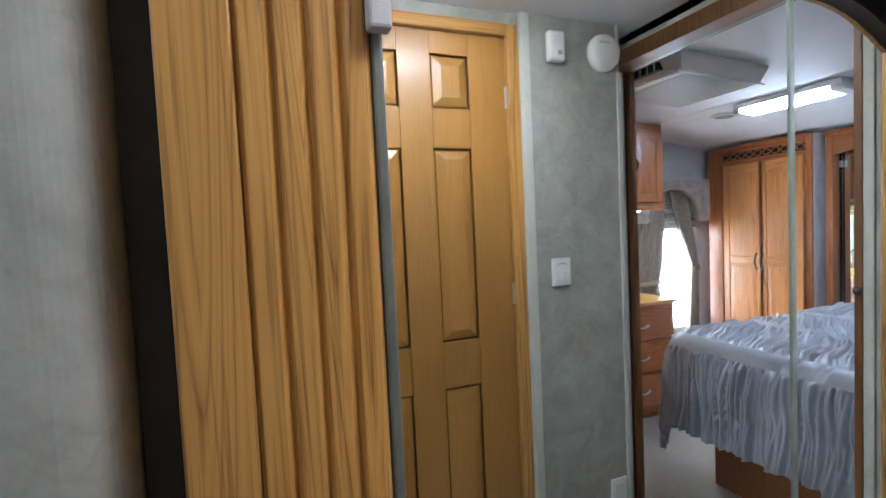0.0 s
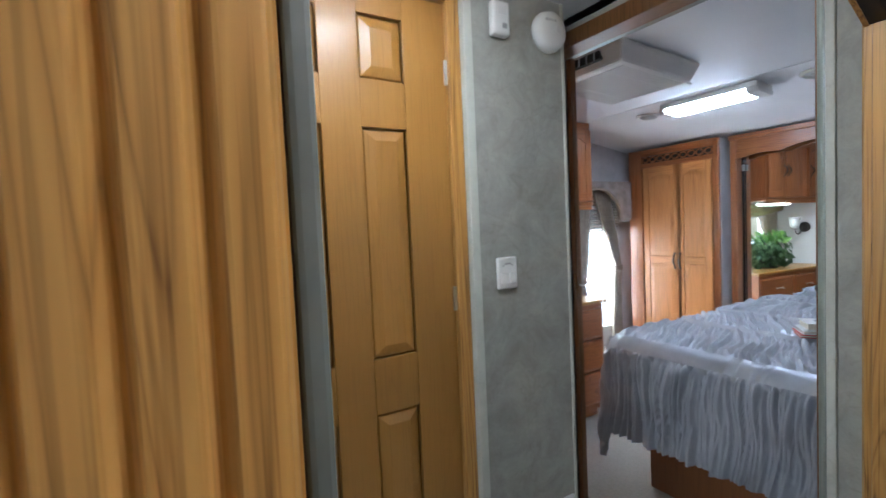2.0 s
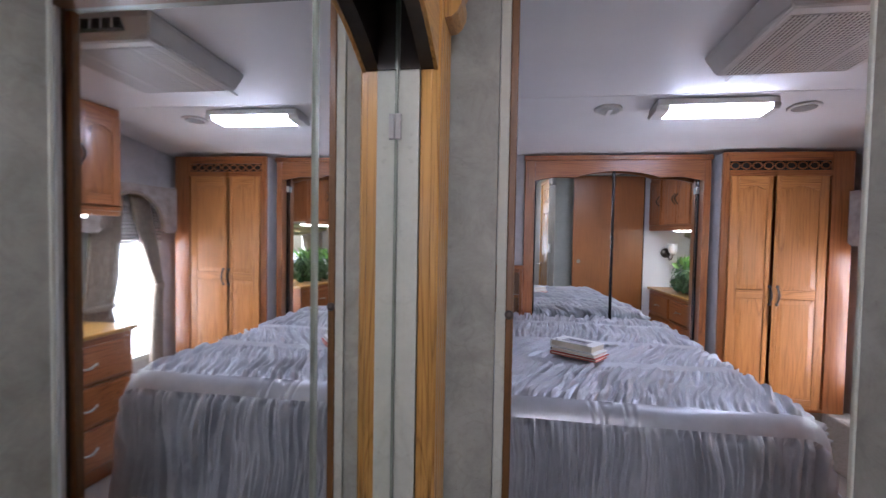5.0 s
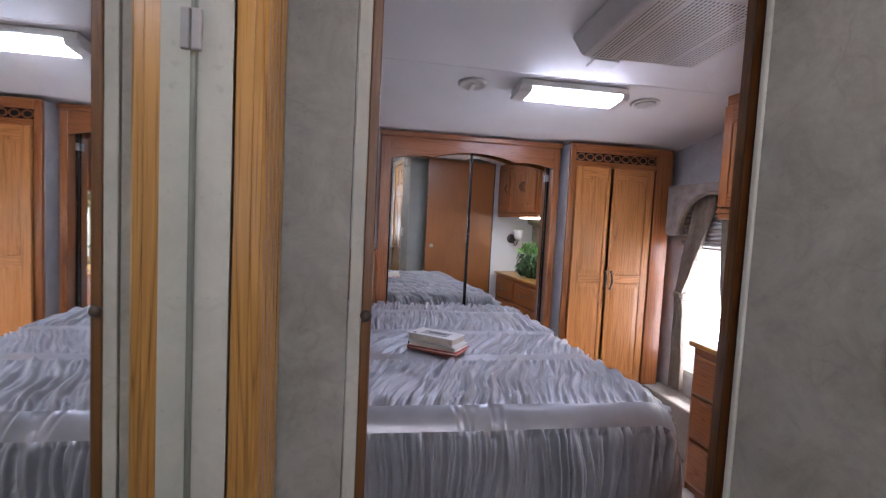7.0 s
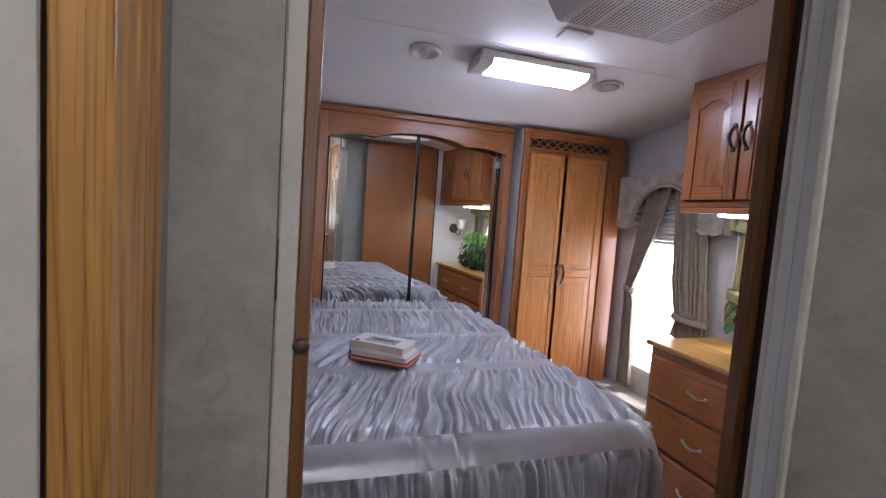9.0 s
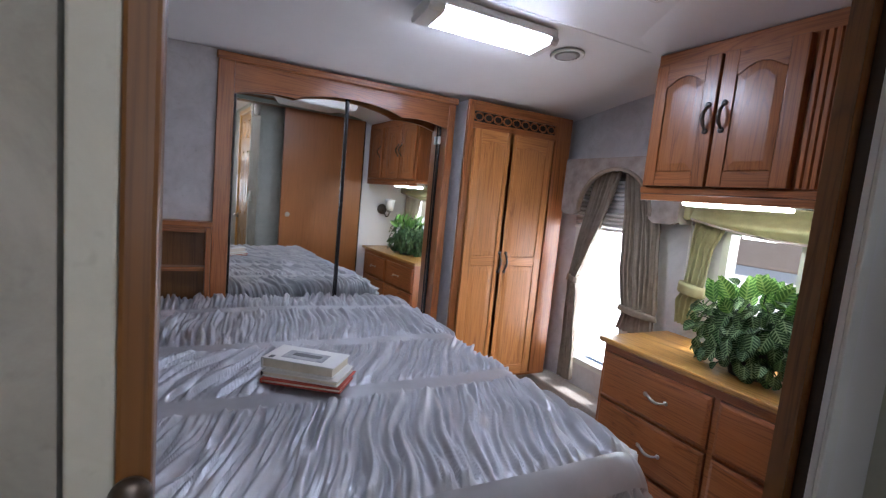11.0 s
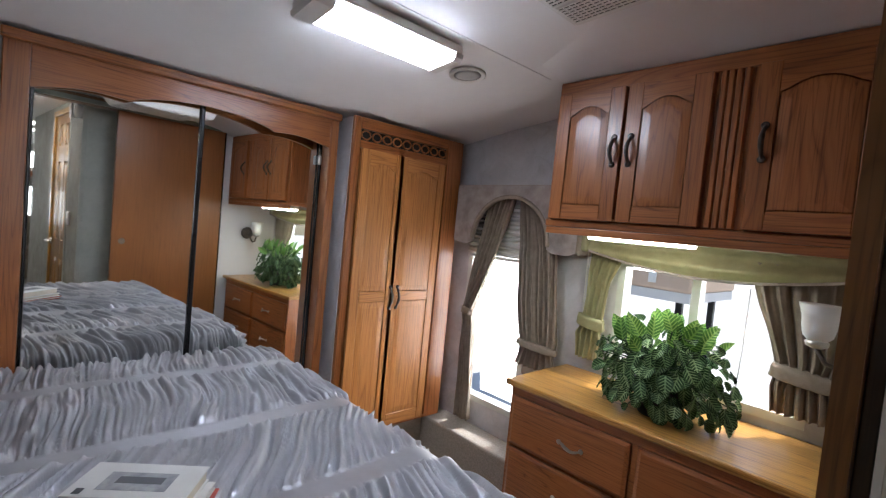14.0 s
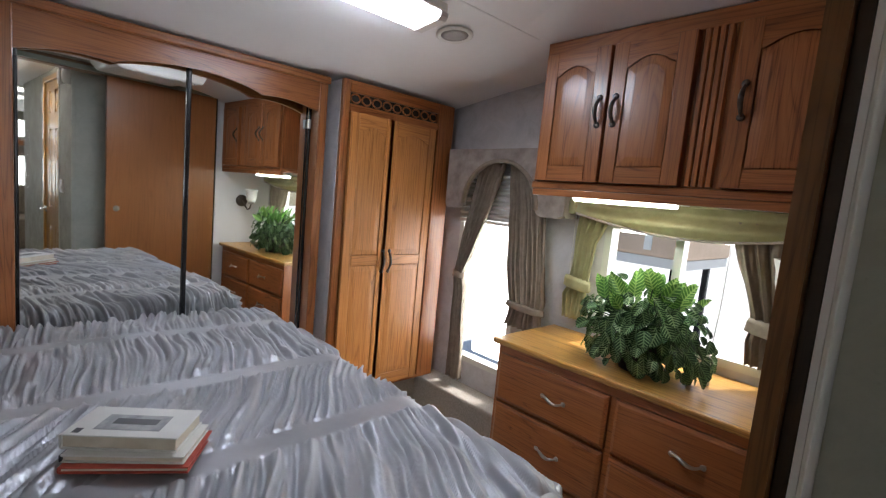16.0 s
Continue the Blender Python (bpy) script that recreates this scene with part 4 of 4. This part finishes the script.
curtain(cu, "cloth", curtain_mat, [(1.47, 2.70, 2.86, -1.80), (1.25, 2.63, 2.835, -1.80), (1.0, 2.60, 2.82, -1.80), (0.85, 2.59, 2.79, -1.80), (0.80, 2.60, 2.77, -1.80), (0.70, 2.585, 2.80, -1.80)], 7)
part("tie_back", tie_band(2.588, 2.795, -1.80, 0.805, 0.03), curtain_mat, cu, "", True)
# swag and curtains of the dresser window
sw2 = thing("swag_valance", (2.05, -1.80, 1.30), "olive marbled cloth swag over the dresser window", "valance")


def swag(i, j):
    f, g = i / 59, j / 19
    x = 1.58 + 0.92 * f
    sag = 0.085 * math.sin(math.pi * f)
    top = 1.33
    low = 1.275 - sag * 0.72
    z = top + (low - top) * g
    return (x, -1.80 + 0.018 * math.sin(g * 9 + 2 * math.sin(math.pi * f)) * math.sin(math.pi * f) + 0.02 * g, z)


ob = part("cloth", surface(60, 20, swag), green_cloth, sw2, "", True)
ob.modifiers.new("thick", "SOLIDIFY").thickness = 0.004
part("hem", tube([Vector(swag(i, 19)) + Vector((0, 0.004, -0.002)) for i in range(0, 60, 3)], 0.005, 6), valance_cloth, sw2, "pale rolled hem", True)
for x in (1.585, 2.495):
    part("gather", boxes((x - 0.018, x + 0.018, -1.815, -1.772, 1.262, 1.335), bevel=0.012), green_cloth, sw2)
cu = thing("curtain", (2.40, -1.80, 0.80), "olive curtain with a ruffled tie-back", "curtain", "dresser window curtains")
curtain(cu, "cloth", green_cloth, [(1.315, 2.30, 2.47, -1.815), (1.15, 2.375, 2.475, -1.815), (1.0, 2.39, 2.485, -1.815), (0.95, 2.40, 2.49, -1.815), (0.92, 2.385, 2.50, -1.80), (0.82, 2.40, 2.49, -1.80)], 4, 0.016)
part("tie_back", tie_band(2.385, 2.50, -1.808, 0.972, 0.045), green_cloth, cu, "", True)
cu = thing("curtain", (1.73, -1.80, 0.83), "taupe curtain with a ruffled tie-back", "curtain", "dresser window curtains")
curtain(cu, "cloth", curtain_mat, [(1.29, 1.62, 1.915, -1.815), (1.15, 1.63, 1.868, -1.815), (1.0, 1.65, 1.812, -1.815), (0.955, 1.665, 1.80, -1.815), (0.91, 1.65, 1.808, -1.80), (0.83, 1.645, 1.80, -1.80)], 6, 0.02)
part("tie_back", tie_band(1.655, 1.812, -1.806, 0.955, 0.045), curtain_mat, cu, "", True)
cord = thing("window_pull", (1.88, -1.79, 0.76), "white blind cord with a small tassel", "cord")
part("string", tube([(1.90, -1.83, 1.2), (1.895, -1.80, 1.0), (1.89, -1.74, 0.80), (1.87, -1.70, 0.764)], 0.0018, 6), plastic, cord)
part("tassel", lathe([(0.002, 0), (0.005, 0.004), (0.004, 0.018), (0.002, 0.022)], 10, (1.868, -1.695, 0.757)), plastic, cord)
wand = thing("blind_wand", (2.515, -1.815, 1.33), "slim clear blind wand on the wall", "wand")
part("rod", tube([(2.50, -1.83, 1.31), (2.497, -1.83, 0.95)], 0.003, 6), plastic, wand)

# wall sconce on the partition
sc = thing("wall_sconce", (1.56, -1.62, 1.12), "wall sconce with a white glass bell shade on a pewter arm", "lamp")
part("backplate", lathe([(0.048, 0), (0.048, 0.006), (0.034, 0.014), (0.014, 0.020)], 24, (1.5175, -1.62, 1.10), "x"), pewter, sc, "", True)
part("arm", tube([(1.53, -1.62, 1.10), (1.58, -1.62, 1.065), (1.625, -1.62, 1.035), (1.665, -1.62, 1.045), (1.686, -1.62, 1.083)], 0.006), pewter, sc, "", True)
part("holder", lathe([(0.010, 0.0), (0.024, 0.006), (0.027, 0.016), (0.022, 0.022)], 20, (1.686, -1.62, 1.080)), nickel, sc, "", True)
part("shade", lathe([(0.020, 0), (0.033, 0.012), (0.038, 0.035), (0.040, 0.065), (0.049, 0.098), (0.046, 0.098), (0.036, 0.065), (0.030, 0.015)], 32, (1.686, -1.62, 1.100)), plastic, sc, "white frosted glass bell shade", True)

# ---- ceiling fixtures ----


def on_ceiling(bm, x, dy=0.0, dx=0.0):
    """Tilts a shape built round height 0 at x to hang from the sloping ceiling."""
    a = math.atan2(zc(x - 0.15) - zc(x + 0.15), 0.3)
    bmesh.ops.rotate(bm, cent=(x, 0, 0), matrix=Matrix.Rotation(a, 3, "Y"), verts=bm.verts)
    bmesh.ops.translate(bm, verts=bm.verts, vec=(dx, dy, zc(x + dx) - 0.004))
    return bm


LX = 2.62
li = thing("ceiling_light", (LX, -0.80, zc(LX)), "lit fluorescent ceiling light with white end caps", "light")
part("housing", on_ceiling(boxes((LX - 0.074, LX + 0.074, -1.035, -0.55, -0.027, 0.0), bevel=0.004), LX), plastic, li)
part("diffuser", on_ceiling(prism([(LX - 0.066, -0.0275), (LX - 0.056, -0.046), (LX + 0.056, -0.046), (LX + 0.066, -0.0275)], "y", -1.01, -0.60), LX), tube_glow, li, "glowing ribbed diffuser")
for y0, y1 in ((-0.5995, -0.545), (-1.040, -1.0105)):
    part("end_cap", on_ceiling(prism([(LX - 0.072, -0.0275), (LX - 0.068, -0.040), (LX - 0.057, -0.049), (LX + 0.057, -0.049), (LX + 0.068, -0.040), (LX + 0.072, -0.0275)], "y", y0, y1), LX), ac_plastic, li)
dv = thing("ceiling_vent", (2.66, -0.36, zc(2.66)), "round white ceiling air outlet with turned louvre", "vent")
part("rim", on_ceiling(lathe([(0.062, 0.0), (0.062, -0.008), (0.050, -0.014), (0.046, -0.006)], 28, (2.655, -0.362, 0)), 2.655), plastic, dv, "", True)
part("louvre", on_ceiling(boxes((2.615, 2.695, -0.372, -0.352, -0.020, -0.012), bevel=0.003), 2.655), plastic, dv)
dv = thing("ceiling_speaker", (2.69, -1.205, zc(2.69)), "round ceiling speaker with beige mesh", "speaker")
part("rim", on_ceiling(lathe([(0.066, 0.0), (0.066, -0.006), (0.058, -0.010), (0.052, -0.005)], 28, (2.69, -1.203, 0)), 2.69), plastic, dv, "", True)
part("mesh", on_ceiling(lathe([(0.052, -0.0045), (0.03, -0.008), (0.0005, -0.009)], 28, (2.69, -1.203, 0)), 2.69), grille_gray, dv, "", True)
pl = thing("ceiling_plate", (2.33, -0.80, zc(2.33)), "small white rectangular plate on the ceiling", "plate")
part("plate", on_ceiling(boxes((2.30, 2.365, -0.85, -0.745, -0.008, 0), bevel=0.003), 2.33), plastic, pl)

# ceiling air conditioner
AX0, AX1, AY0, AY1 = 1.61, 2.12, -1.01, -0.525
ac = thing("air_conditioner", (1.89, -0.72, zc(1.89)), "beige ceiling air conditioner with white perforated intake grilles", "air conditioner")
bm = bmesh.new()
loops = []
for near, far, left, right, z in ((0.0, 0.0, 0.0, 0.0, 0.0), (0.004, 0.0, 0.003, 0.003, -0.012), (0.040, 0.006, 0.034, 0.028, -0.064), (0.052, 0.014, 0.044, 0.038, -0.070)):
    loops.append([bm.verts.new((x, y, z)) for x, y in ((AX0 + near, AY0 + right), (AX1 - far, AY0 + right), (AX1 - far, AY1 - left), (AX0 + near, AY1 - left))])
for lo, hi in zip(loops, loops[1:]):
    for i in range(4):
        bm.faces.new((lo[i], lo[(i + 1) % 4], hi[(i + 1) % 4], hi[i]))
bm.faces.new(loops[-1])
bm.faces.new(loops[0][::-1])
bmesh.ops.recalc_face_normals(bm, faces=bm.faces)
bmesh.ops.bevel(bm, geom=[e for e in bm.edges], offset=0.004, segments=2, affect="EDGES")
part("shroud", on_ceiling(bm, 1.89, -0.07, 0.05), ac_plastic, ac)
for y0, y1 in ((-0.656, -0.584), (-0.856, -0.670), (-0.955, -0.870)):
    g = part("grille", on_ceiling(boxes((1.70, 2.095, y0, y1, -0.0712, -0.0702)), 1.89, -0.07, 0.05), black, ac, "black filter behind a white slotted grille")
    n = int(round((y1 - y0) / 0.0125))
    for k in range(n + 1):
        y = y0 + (y1 - y0) * k / n
        part("slat", on_ceiling(boxes((1.70, 2.095, y - 0.0032, y + 0.0032, -0.0728, -0.0713)), 1.89, -0.07, 0.05), plastic, g)
    for k in range(27):
        x = 1.70 + 0.0152 * k
        part("slat", on_ceiling(boxes((x - 0.0016, x + 0.0016, y0, y1, -0.0722, -0.0713)), 1.89, -0.07, 0.05), plastic, g)
lou = part("louvre", on_ceiling(boxes((1.614, 1.636, -0.86, -0.63, -0.048, -0.016)), 1.89, -0.07, 0.05), black, ac, "black discharge louvre")
for k in range(6):
    part("fin", on_ceiling(boxes((1.610, 1.630, -0.845 + 0.038 * k, -0.841 + 0.038 * k, -0.047, -0.018)), 1.89, -0.07, 0.05), ac_plastic, lou)
for y in (-0.57, -0.91):
    part("knob", on_ceiling(lathe([(0.012, 0), (0.011, 0.010)], 14, (2.092, y, -0.038), "x"), 1.89, -0.07, 0.05), dark_metal, ac)
part("slot", on_ceiling(boxes((2.090, 2.106, -0.85, -0.65, -0.044, -0.034)), 1.89, -0.07, 0.05), black, ac)

# ---- bed head storage ----
hs = thing("bed_head_shelf", (3.29, 0.12, 0), "oak bedside shelf unit with dark open cubbies", "shelf")
HX = 3.30
part("side", boxes((HX, 3.358, 0.006, 0.026, 0, 1.05), bevel=0.002), red_z, hs)
part("side", boxes((HX, 3.358, 0.190, 0.23, 0, 1.05), bevel=0.002), red_z, hs)
part("top", boxes((HX - 0.01, 3.358, 0.003, 0.235, 1.0505, 1.072), bevel=0.004), red_y, hs)
part("rail", boxes((HX, 3.34, 0.0265, 0.1895, 1.028, 1.05)), red_y, hs)
part("shelf", boxes((HX + 0.004, 3.352, 0.0265, 0.1895, 0.870, 0.886)), red_y, hs)
part("back", boxes((3.352, 3.358, 0.0265, 0.1895, 0.1, 1.0275)), jamb_wood, hs)
oh = thing("bed_head_column", (3.10, 0.45, 0), "oak column with crown and carved corbel at the bed head", "column")
part("column", boxes((3.02, 3.12, 0.215, 0.75, 0, 1.60), bevel=0.004), red_z, oh)
part("crown", boxes((2.99, 3.15, 0.165, 0.80, 1.60, 1.70), bevel=0.02), red_y, oh)
part("corbel", prism([(0.213, 1.45), (0.195, 1.48), (0.180, 1.54), (0.172, 1.60), (0.213, 1.60)], "x", 3.02, 3.10), red_z, oh)

# ---- bed ----
bed = thing("bed", (2.55, 0.05, 0), "queen bed on a brown panelled plinth", "bed")
part("plinth", boxes((2.06, 3.24, -0.80, 0.98, 0.0, 0.36), bevel=0.004), slab_wood, bed)
part("mattress", boxes((1.93, 3.20, -0.71, 0.98, 0.362, 0.725), bevel=0.06), sheet_cloth, bed)
pw = thing("pillow", (2.2, 0.75, 0.74), "silver satin pillow at the bed head", "pillow", "pillows")


def pillow(i, j):
    u, v = 2 * (i / 23) - 1, 2 * (j / 23) - 1
    h = (max(0.0, 1 - u ** 4) * max(0.0, 1 - v ** 4)) ** 0.6
    return (2.25 + 0.33 * u, 0.77 + 0.17 * v, 0.742 + 0.12 * h)


part("cover", surface(24, 24, pillow), satin_mat, pw, "", True)
copy_thing(pw, Matrix.Translation((2.92, 0.75, 0.74)))

EX, EY, TOP, RC = 1.885, -0.755, 0.765, 0.11
RIBBONS = ((0.395, 0.038), (0.765, 0.036), (1.17, 0.028))


def fold(v):
    """Narrow creases between rounded gathers, from smooth noise."""
    t = 1 - min(1.0, 2.3 * abs(v))
    return t * t * (3 - 2 * t)


BAND0, BAND1 = -0.112, -0.036


def ruche(X, Y):
    """Height of the gathers at unfolded place X (from the doorway side inward), Y."""
    if X < BAND0:
        w = min(1.0, (BAND0 - X) / 0.02)
        drift = 0.03 * noise.noise(Vector((X * 5, Y * 4, 12)))
        n1 = noise.noise(Vector((X * 1.4, (Y + drift) * 40, 1.7)))
        n2 = noise.noise(Vector((X * 3.2 + 3, (Y + drift) * 82, 4.1)))
        n3 = noise.noise(Vector((X * 9, Y * 60, 7.7)))
        return w * (0.018 - 0.034 * fold(n1) - 0.016 * fold(n2) + 0.003 * n3)
    if X < BAND1:
        c = noise.noise(Vector((X * 4, Y * 26, 9)))
        return 0.003 * noise.noise(Vector((X * 12, Y * 9, 9))) - 0.007 * fold(c * 1.6) * max(0.0, noise.noise(Vector((1.0, Y * 5, 3)))) * 2
    w = 1.0
    for c_, h_ in RIBBONS:
        w = min(w, max(0.0, (abs(X - c_) - h_ * 0.8) / 0.022))
    if X < BAND1 + 0.02:
        w = min(w, (X - BAND1) / 0.02)
    band = sum(1 for c_, h_ in RIBBONS if X > c_)
    lean = (0.55, 0.9, 0.2, 0.1)[band]
    q = Y + lean * X * 0.7 + 0.03 * noise.noise(Vector((X * 4.5, Y * 3.5, 2)))
    n1 = noise.noise(Vector((X * 3.0 + band * 5, q * 46, 0.3)))
    n2 = noise.noise(Vector((X * 5.0 + band * 3, q * 100, 6.6)))
    n3 = noise.noise(Vector((X * 15, q * 85, 3.1)))
    return w * (0.018 - 0.019 * fold(n1) - 0.010 * fold(n2) + 0.002 * n3) + 0.006 * noise.noise(Vector((X * 4, Y * 4, 5)))


def cover_at(i, j, nu=300, nv=720):
    X = -0.47 + 2.06 * i / (nu - 1)
    Y = -0.40 + 2.20 * j / (nv - 1)
    ox = -max(0.0, -X) if X < 0 else max(0.0, X - 1.36)
    oy = -max(0.0, -Y)
    r = math.hypot(ox, oy)
    h = ruche(X, Y)
    px, py = EX + min(max(0.0, X), 1.36), EY + max(0.0, Y)
    swell = 0.012 * noise.noise(Vector((X * 2, Y * 2, 8)))
    if r < 1e-6:
        return (px, py, TOP + h + swell)
    dx, dy = ox / r, oy / r
    quarter = RC * math.pi / 2
    if r < quarter:
        a = r / RC
        out, down, no, nz = RC * math.sin(a), RC * (1 - math.cos(a)), math.sin(a), math.cos(a)
    else:
        out, down, no, nz = RC + 0.08 * (r - quarter), RC + (r - quarter), 1.0, 0.05
    if ox > 0:
        out *= 0.6
    wob = 0.012 * noise.noise(Vector((px * 3, py * 3, 11))) * min(1, r / 0.2)
    k = out + h * no + wob
    return (px + dx * k, py + dy * k, TOP - down + (h + swell) * nz)


cf = thing("comforter", (2.4, 0.0, 0.74), "silver-taupe satin comforter ruched in bands, draped over the bed", "comforter")
cuts = [("ruffle", -0.47, BAND0), ("band", BAND0, BAND1)]
low_x = BAND1
for c_, h_ in RIBBONS:
    cuts += [("ruched_panel", low_x, c_ - h_), ("ribbon", c_ - h_, c_ + h_)]
    low_x = c_ + h_
cuts.append(("ruched_panel", low_x, 1.59))
for nm, xa, xb in cuts:
    ia, ib = round((xa + 0.47) / 2.06 * 299), round((xb + 0.47) / 2.06 * 299)
    part(nm, surface(ib - ia + 1, 720, lambda i, j: cover_at(i + ia, j)), satin_mat, cf, "", True)

# books on the comforter


def book(name_label, cx, cy, z0, w, d, h, turn, cover, spine):
    """A closed hardback: two boards, a spine and a page block."""
    b = thing("book", (cx, cy, z0), name_label, "book", "stack of books")
    m = Matrix.Rotation(turn, 3, "Z")

    def put(name, x0, x1, y0, y1, za, zb, mat_, bev=0.001):
        bm = boxes((x0, x1, y0, y1, za, zb), bevel=bev)
        bmesh.ops.rotate(bm, cent=(0, 0, 0), matrix=m, verts=bm.verts)
        bmesh.ops.translate(bm, verts=bm.verts, vec=(cx, cy, z0))
        return part(name, bm, mat_, b)

    put("board", -w / 2, w / 2, -d / 2, d / 2, 0, 0.003, cover)
    put("board", -w / 2, w / 2, -d / 2, d / 2, h - 0.003, h, cover)
    put("spine", -w / 2 - 0.002, -w / 2 + 0.002, -d / 2, d / 2, 0.001, h - 0.001, spine)
    put("page_block", -w / 2 + 0.0025, w / 2 - 0.004, -d / 2 + 0.004, d / 2 - 0.004, 0.0032, h - 0.0032, paper_white, 0.0)
    return b, put


turn = math.atan2(0.155, 0.118) + math.pi
b1, put1 = book("thin red hardback lying under white books", 2.350, -0.222, 0.772, 0.20, 0.125, 0.012, turn + 0.06, cover_red, cover_red)
b2, put2 = book("white hardback with a dark spine in a stack", 2.357, -0.220, 0.7842, 0.195, 0.115, 0.014, turn + 0.03, cover_white, cover_dark)
b3, put3 = book("thick white hardback with a grey cover picture", 2.372, -0.216, 0.7984, 0.190, 0.106, 0.027, turn, cover_white, cover_white)
put3("cover_picture", -0.055, 0.055, -0.032, 0.022, 0.0271, 0.0276, cover_gray, 0.0)
put3("cover_bar", -0.035, 0.04, -0.012, 0.008, 0.0277, 0.0280, cover_dark, 0.0)
put3("label_bar", -0.082, -0.070, -0.046, -0.03, 0.0271, 0.0275, cover_dark, 0.0)

# ---- potted plant on the dresser ----
plant = thing("potted_plant", (2.09, -1.63, 0.756), "bushy variegated green plant in a dark pot", "plant")
PX, PY = 2.075, -1.635
part("pot", lathe([(0.06, 0.0), (0.075, 0.05), (0.085, 0.11), (0.078, 0.11), (0.07, 0.06)], 24, (PX, PY, 0.756)), pot_mat, plant, "", True)


def leaf_mesh(length, width, cup, droop, round_, material):
    """A leaf along y: nearly round for round_ 1, pointed for 0."""
    nu, nv = 7, 10
    verts, faces = [], []
    for j in range(nv):
        g = j / (nv - 1)
        oval = math.sqrt(max(0.0, 1 - (2 * g - 1) ** 2))
        lance = math.sin(math.pi * min(1.0, g * 0.93 + 0.05)) ** 0.85 * (1.2 - 0.5 * g)
        half = width * 0.5 * (round_ * oval + (1 - round_) * lance)
        if j == nv - 1:
            half = 0.0004
        for i in range(nu):
            f = 2 * i / (nu - 1) - 1
            notch = 0.16 * length * round_ * max(0.0, 1 - 2.2 * g) * (abs(f) - 0.3)
            verts.append((half * f, length * g - notch, cup * abs(f) * half * 2 - droop * g * g + 0.0015 * math.sin(g * 22) * abs(f)))
    for j in range(nv - 1):
        for i in range(nu - 1):
            a = j * nu + i
            faces.append((a, a + 1, a + nu + 1, a + nu))
    me = bpy.data.meshes.new("leaf")
    me.from_pydata(verts, [], faces)
    for p in me.polygons:
        p.use_smooth = True
    me.materials.append(material)
    return me


bush_leaves = [leaf_mesh(0.050, 0.050, 0.20, 0.008, 0.9, leaf_mat), leaf_mesh(0.056, 0.054, 0.16, 0.010, 0.8, leaf_mat), leaf_mesh(0.042, 0.043, 0.22, 0.006, 1.0, leaf_mat), leaf_mesh(0.060, 0.048, 0.2, 0.012, 0.55, leaf_mat)]
crown_leaves = [leaf_mesh(0.085, 0.050, 0.22, 0.016, 0.1, lit_leaf_mat), leaf_mesh(0.072, 0.046, 0.25, 0.012, 0.15, lit_leaf_mat)]
rng = random.Random(7)
stems = bmesh.new()
for k in range(460):
    az = rng.uniform(0, 2 * math.pi)
    el = math.asin(rng.uniform(-0.75, 0.98))
    rad = rng.uniform(0.12, 1.0) ** 0.45 * (1 + 0.2 * noise.noise(Vector((math.cos(az) * 2.2, math.sin(az) * 2.2, el * 2))))
    out = Vector((math.cos(el) * math.cos(az), math.cos(el) * math.sin(az), math.sin(el)))
    c = Vector((PX + 0.225 * rad * out.x, PY + 0.155 * rad * out.y, 0.892 + 0.175 * rad * out.z))
    if c.z < 0.782:
        c.z = 0.782 + rng.uniform(0, 0.03)
    if c.y < -1.80:
        c.y = -1.80 + rng.uniform(0, 0.03)
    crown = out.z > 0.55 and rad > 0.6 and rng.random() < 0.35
    jitter = Vector((rng.uniform(-0.5, 0.5), rng.uniform(-0.5, 0.5), rng.uniform(-0.3, 0.4)))
    if crown:
        along = (out * 0.7 + jitter + Vector((0, 0, 0.55))).normalized()
        face = Vector((rng.uniform(-0.7, 0.2), rng.uniform(0.3, 1.0), rng.uniform(0.2, 0.7)))
    else:
        along = (Vector((0, 0, -0.9)) + out * rng.uniform(0.1, 0.9) + jitter).normalized()
        face = (out * 0.8 + Vector((rng.uniform(-0.5, 0.4), rng.uniform(-0.2, 0.6), rng.uniform(0.0, 0.7)))).normalized()
    side = along.cross(face).normalized()
    face = side.cross(along).normalized()
    rot = Matrix((side, along, face)).transposed().to_4x4()
    ob = new("leaf", crown_leaves[rng.randrange(2)] if crown else bush_leaves[rng.randrange(4)])
    ob.parent = plant
    sc_ = rng.uniform(0.85, 1.1) if crown else rng.uniform(0.55, 0.9)
    ob.matrix_basis = Matrix.Translation(c - Vector(plant.location)) @ rot @ Matrix.Diagonal((sc_, sc_, sc_, 1))
    if k % 4 == 0:
        root = Vector((PX + rng.uniform(-0.04, 0.04), PY + rng.uniform(-0.04, 0.04), 0.85))
        t2 = tube([root, (root + c) / 2 + Vector((0, 0, 0.03)), c], 0.0022, 5)
        me_ = bpy.data.meshes.new("tmp")
        t2.to_mesh(me_)
        t2.free()
        stems.from_mesh(me_)
        bpy.data.meshes.remove(me_)
tagged(part("stem", stems, leaf_mat, plant), kind="stuff")
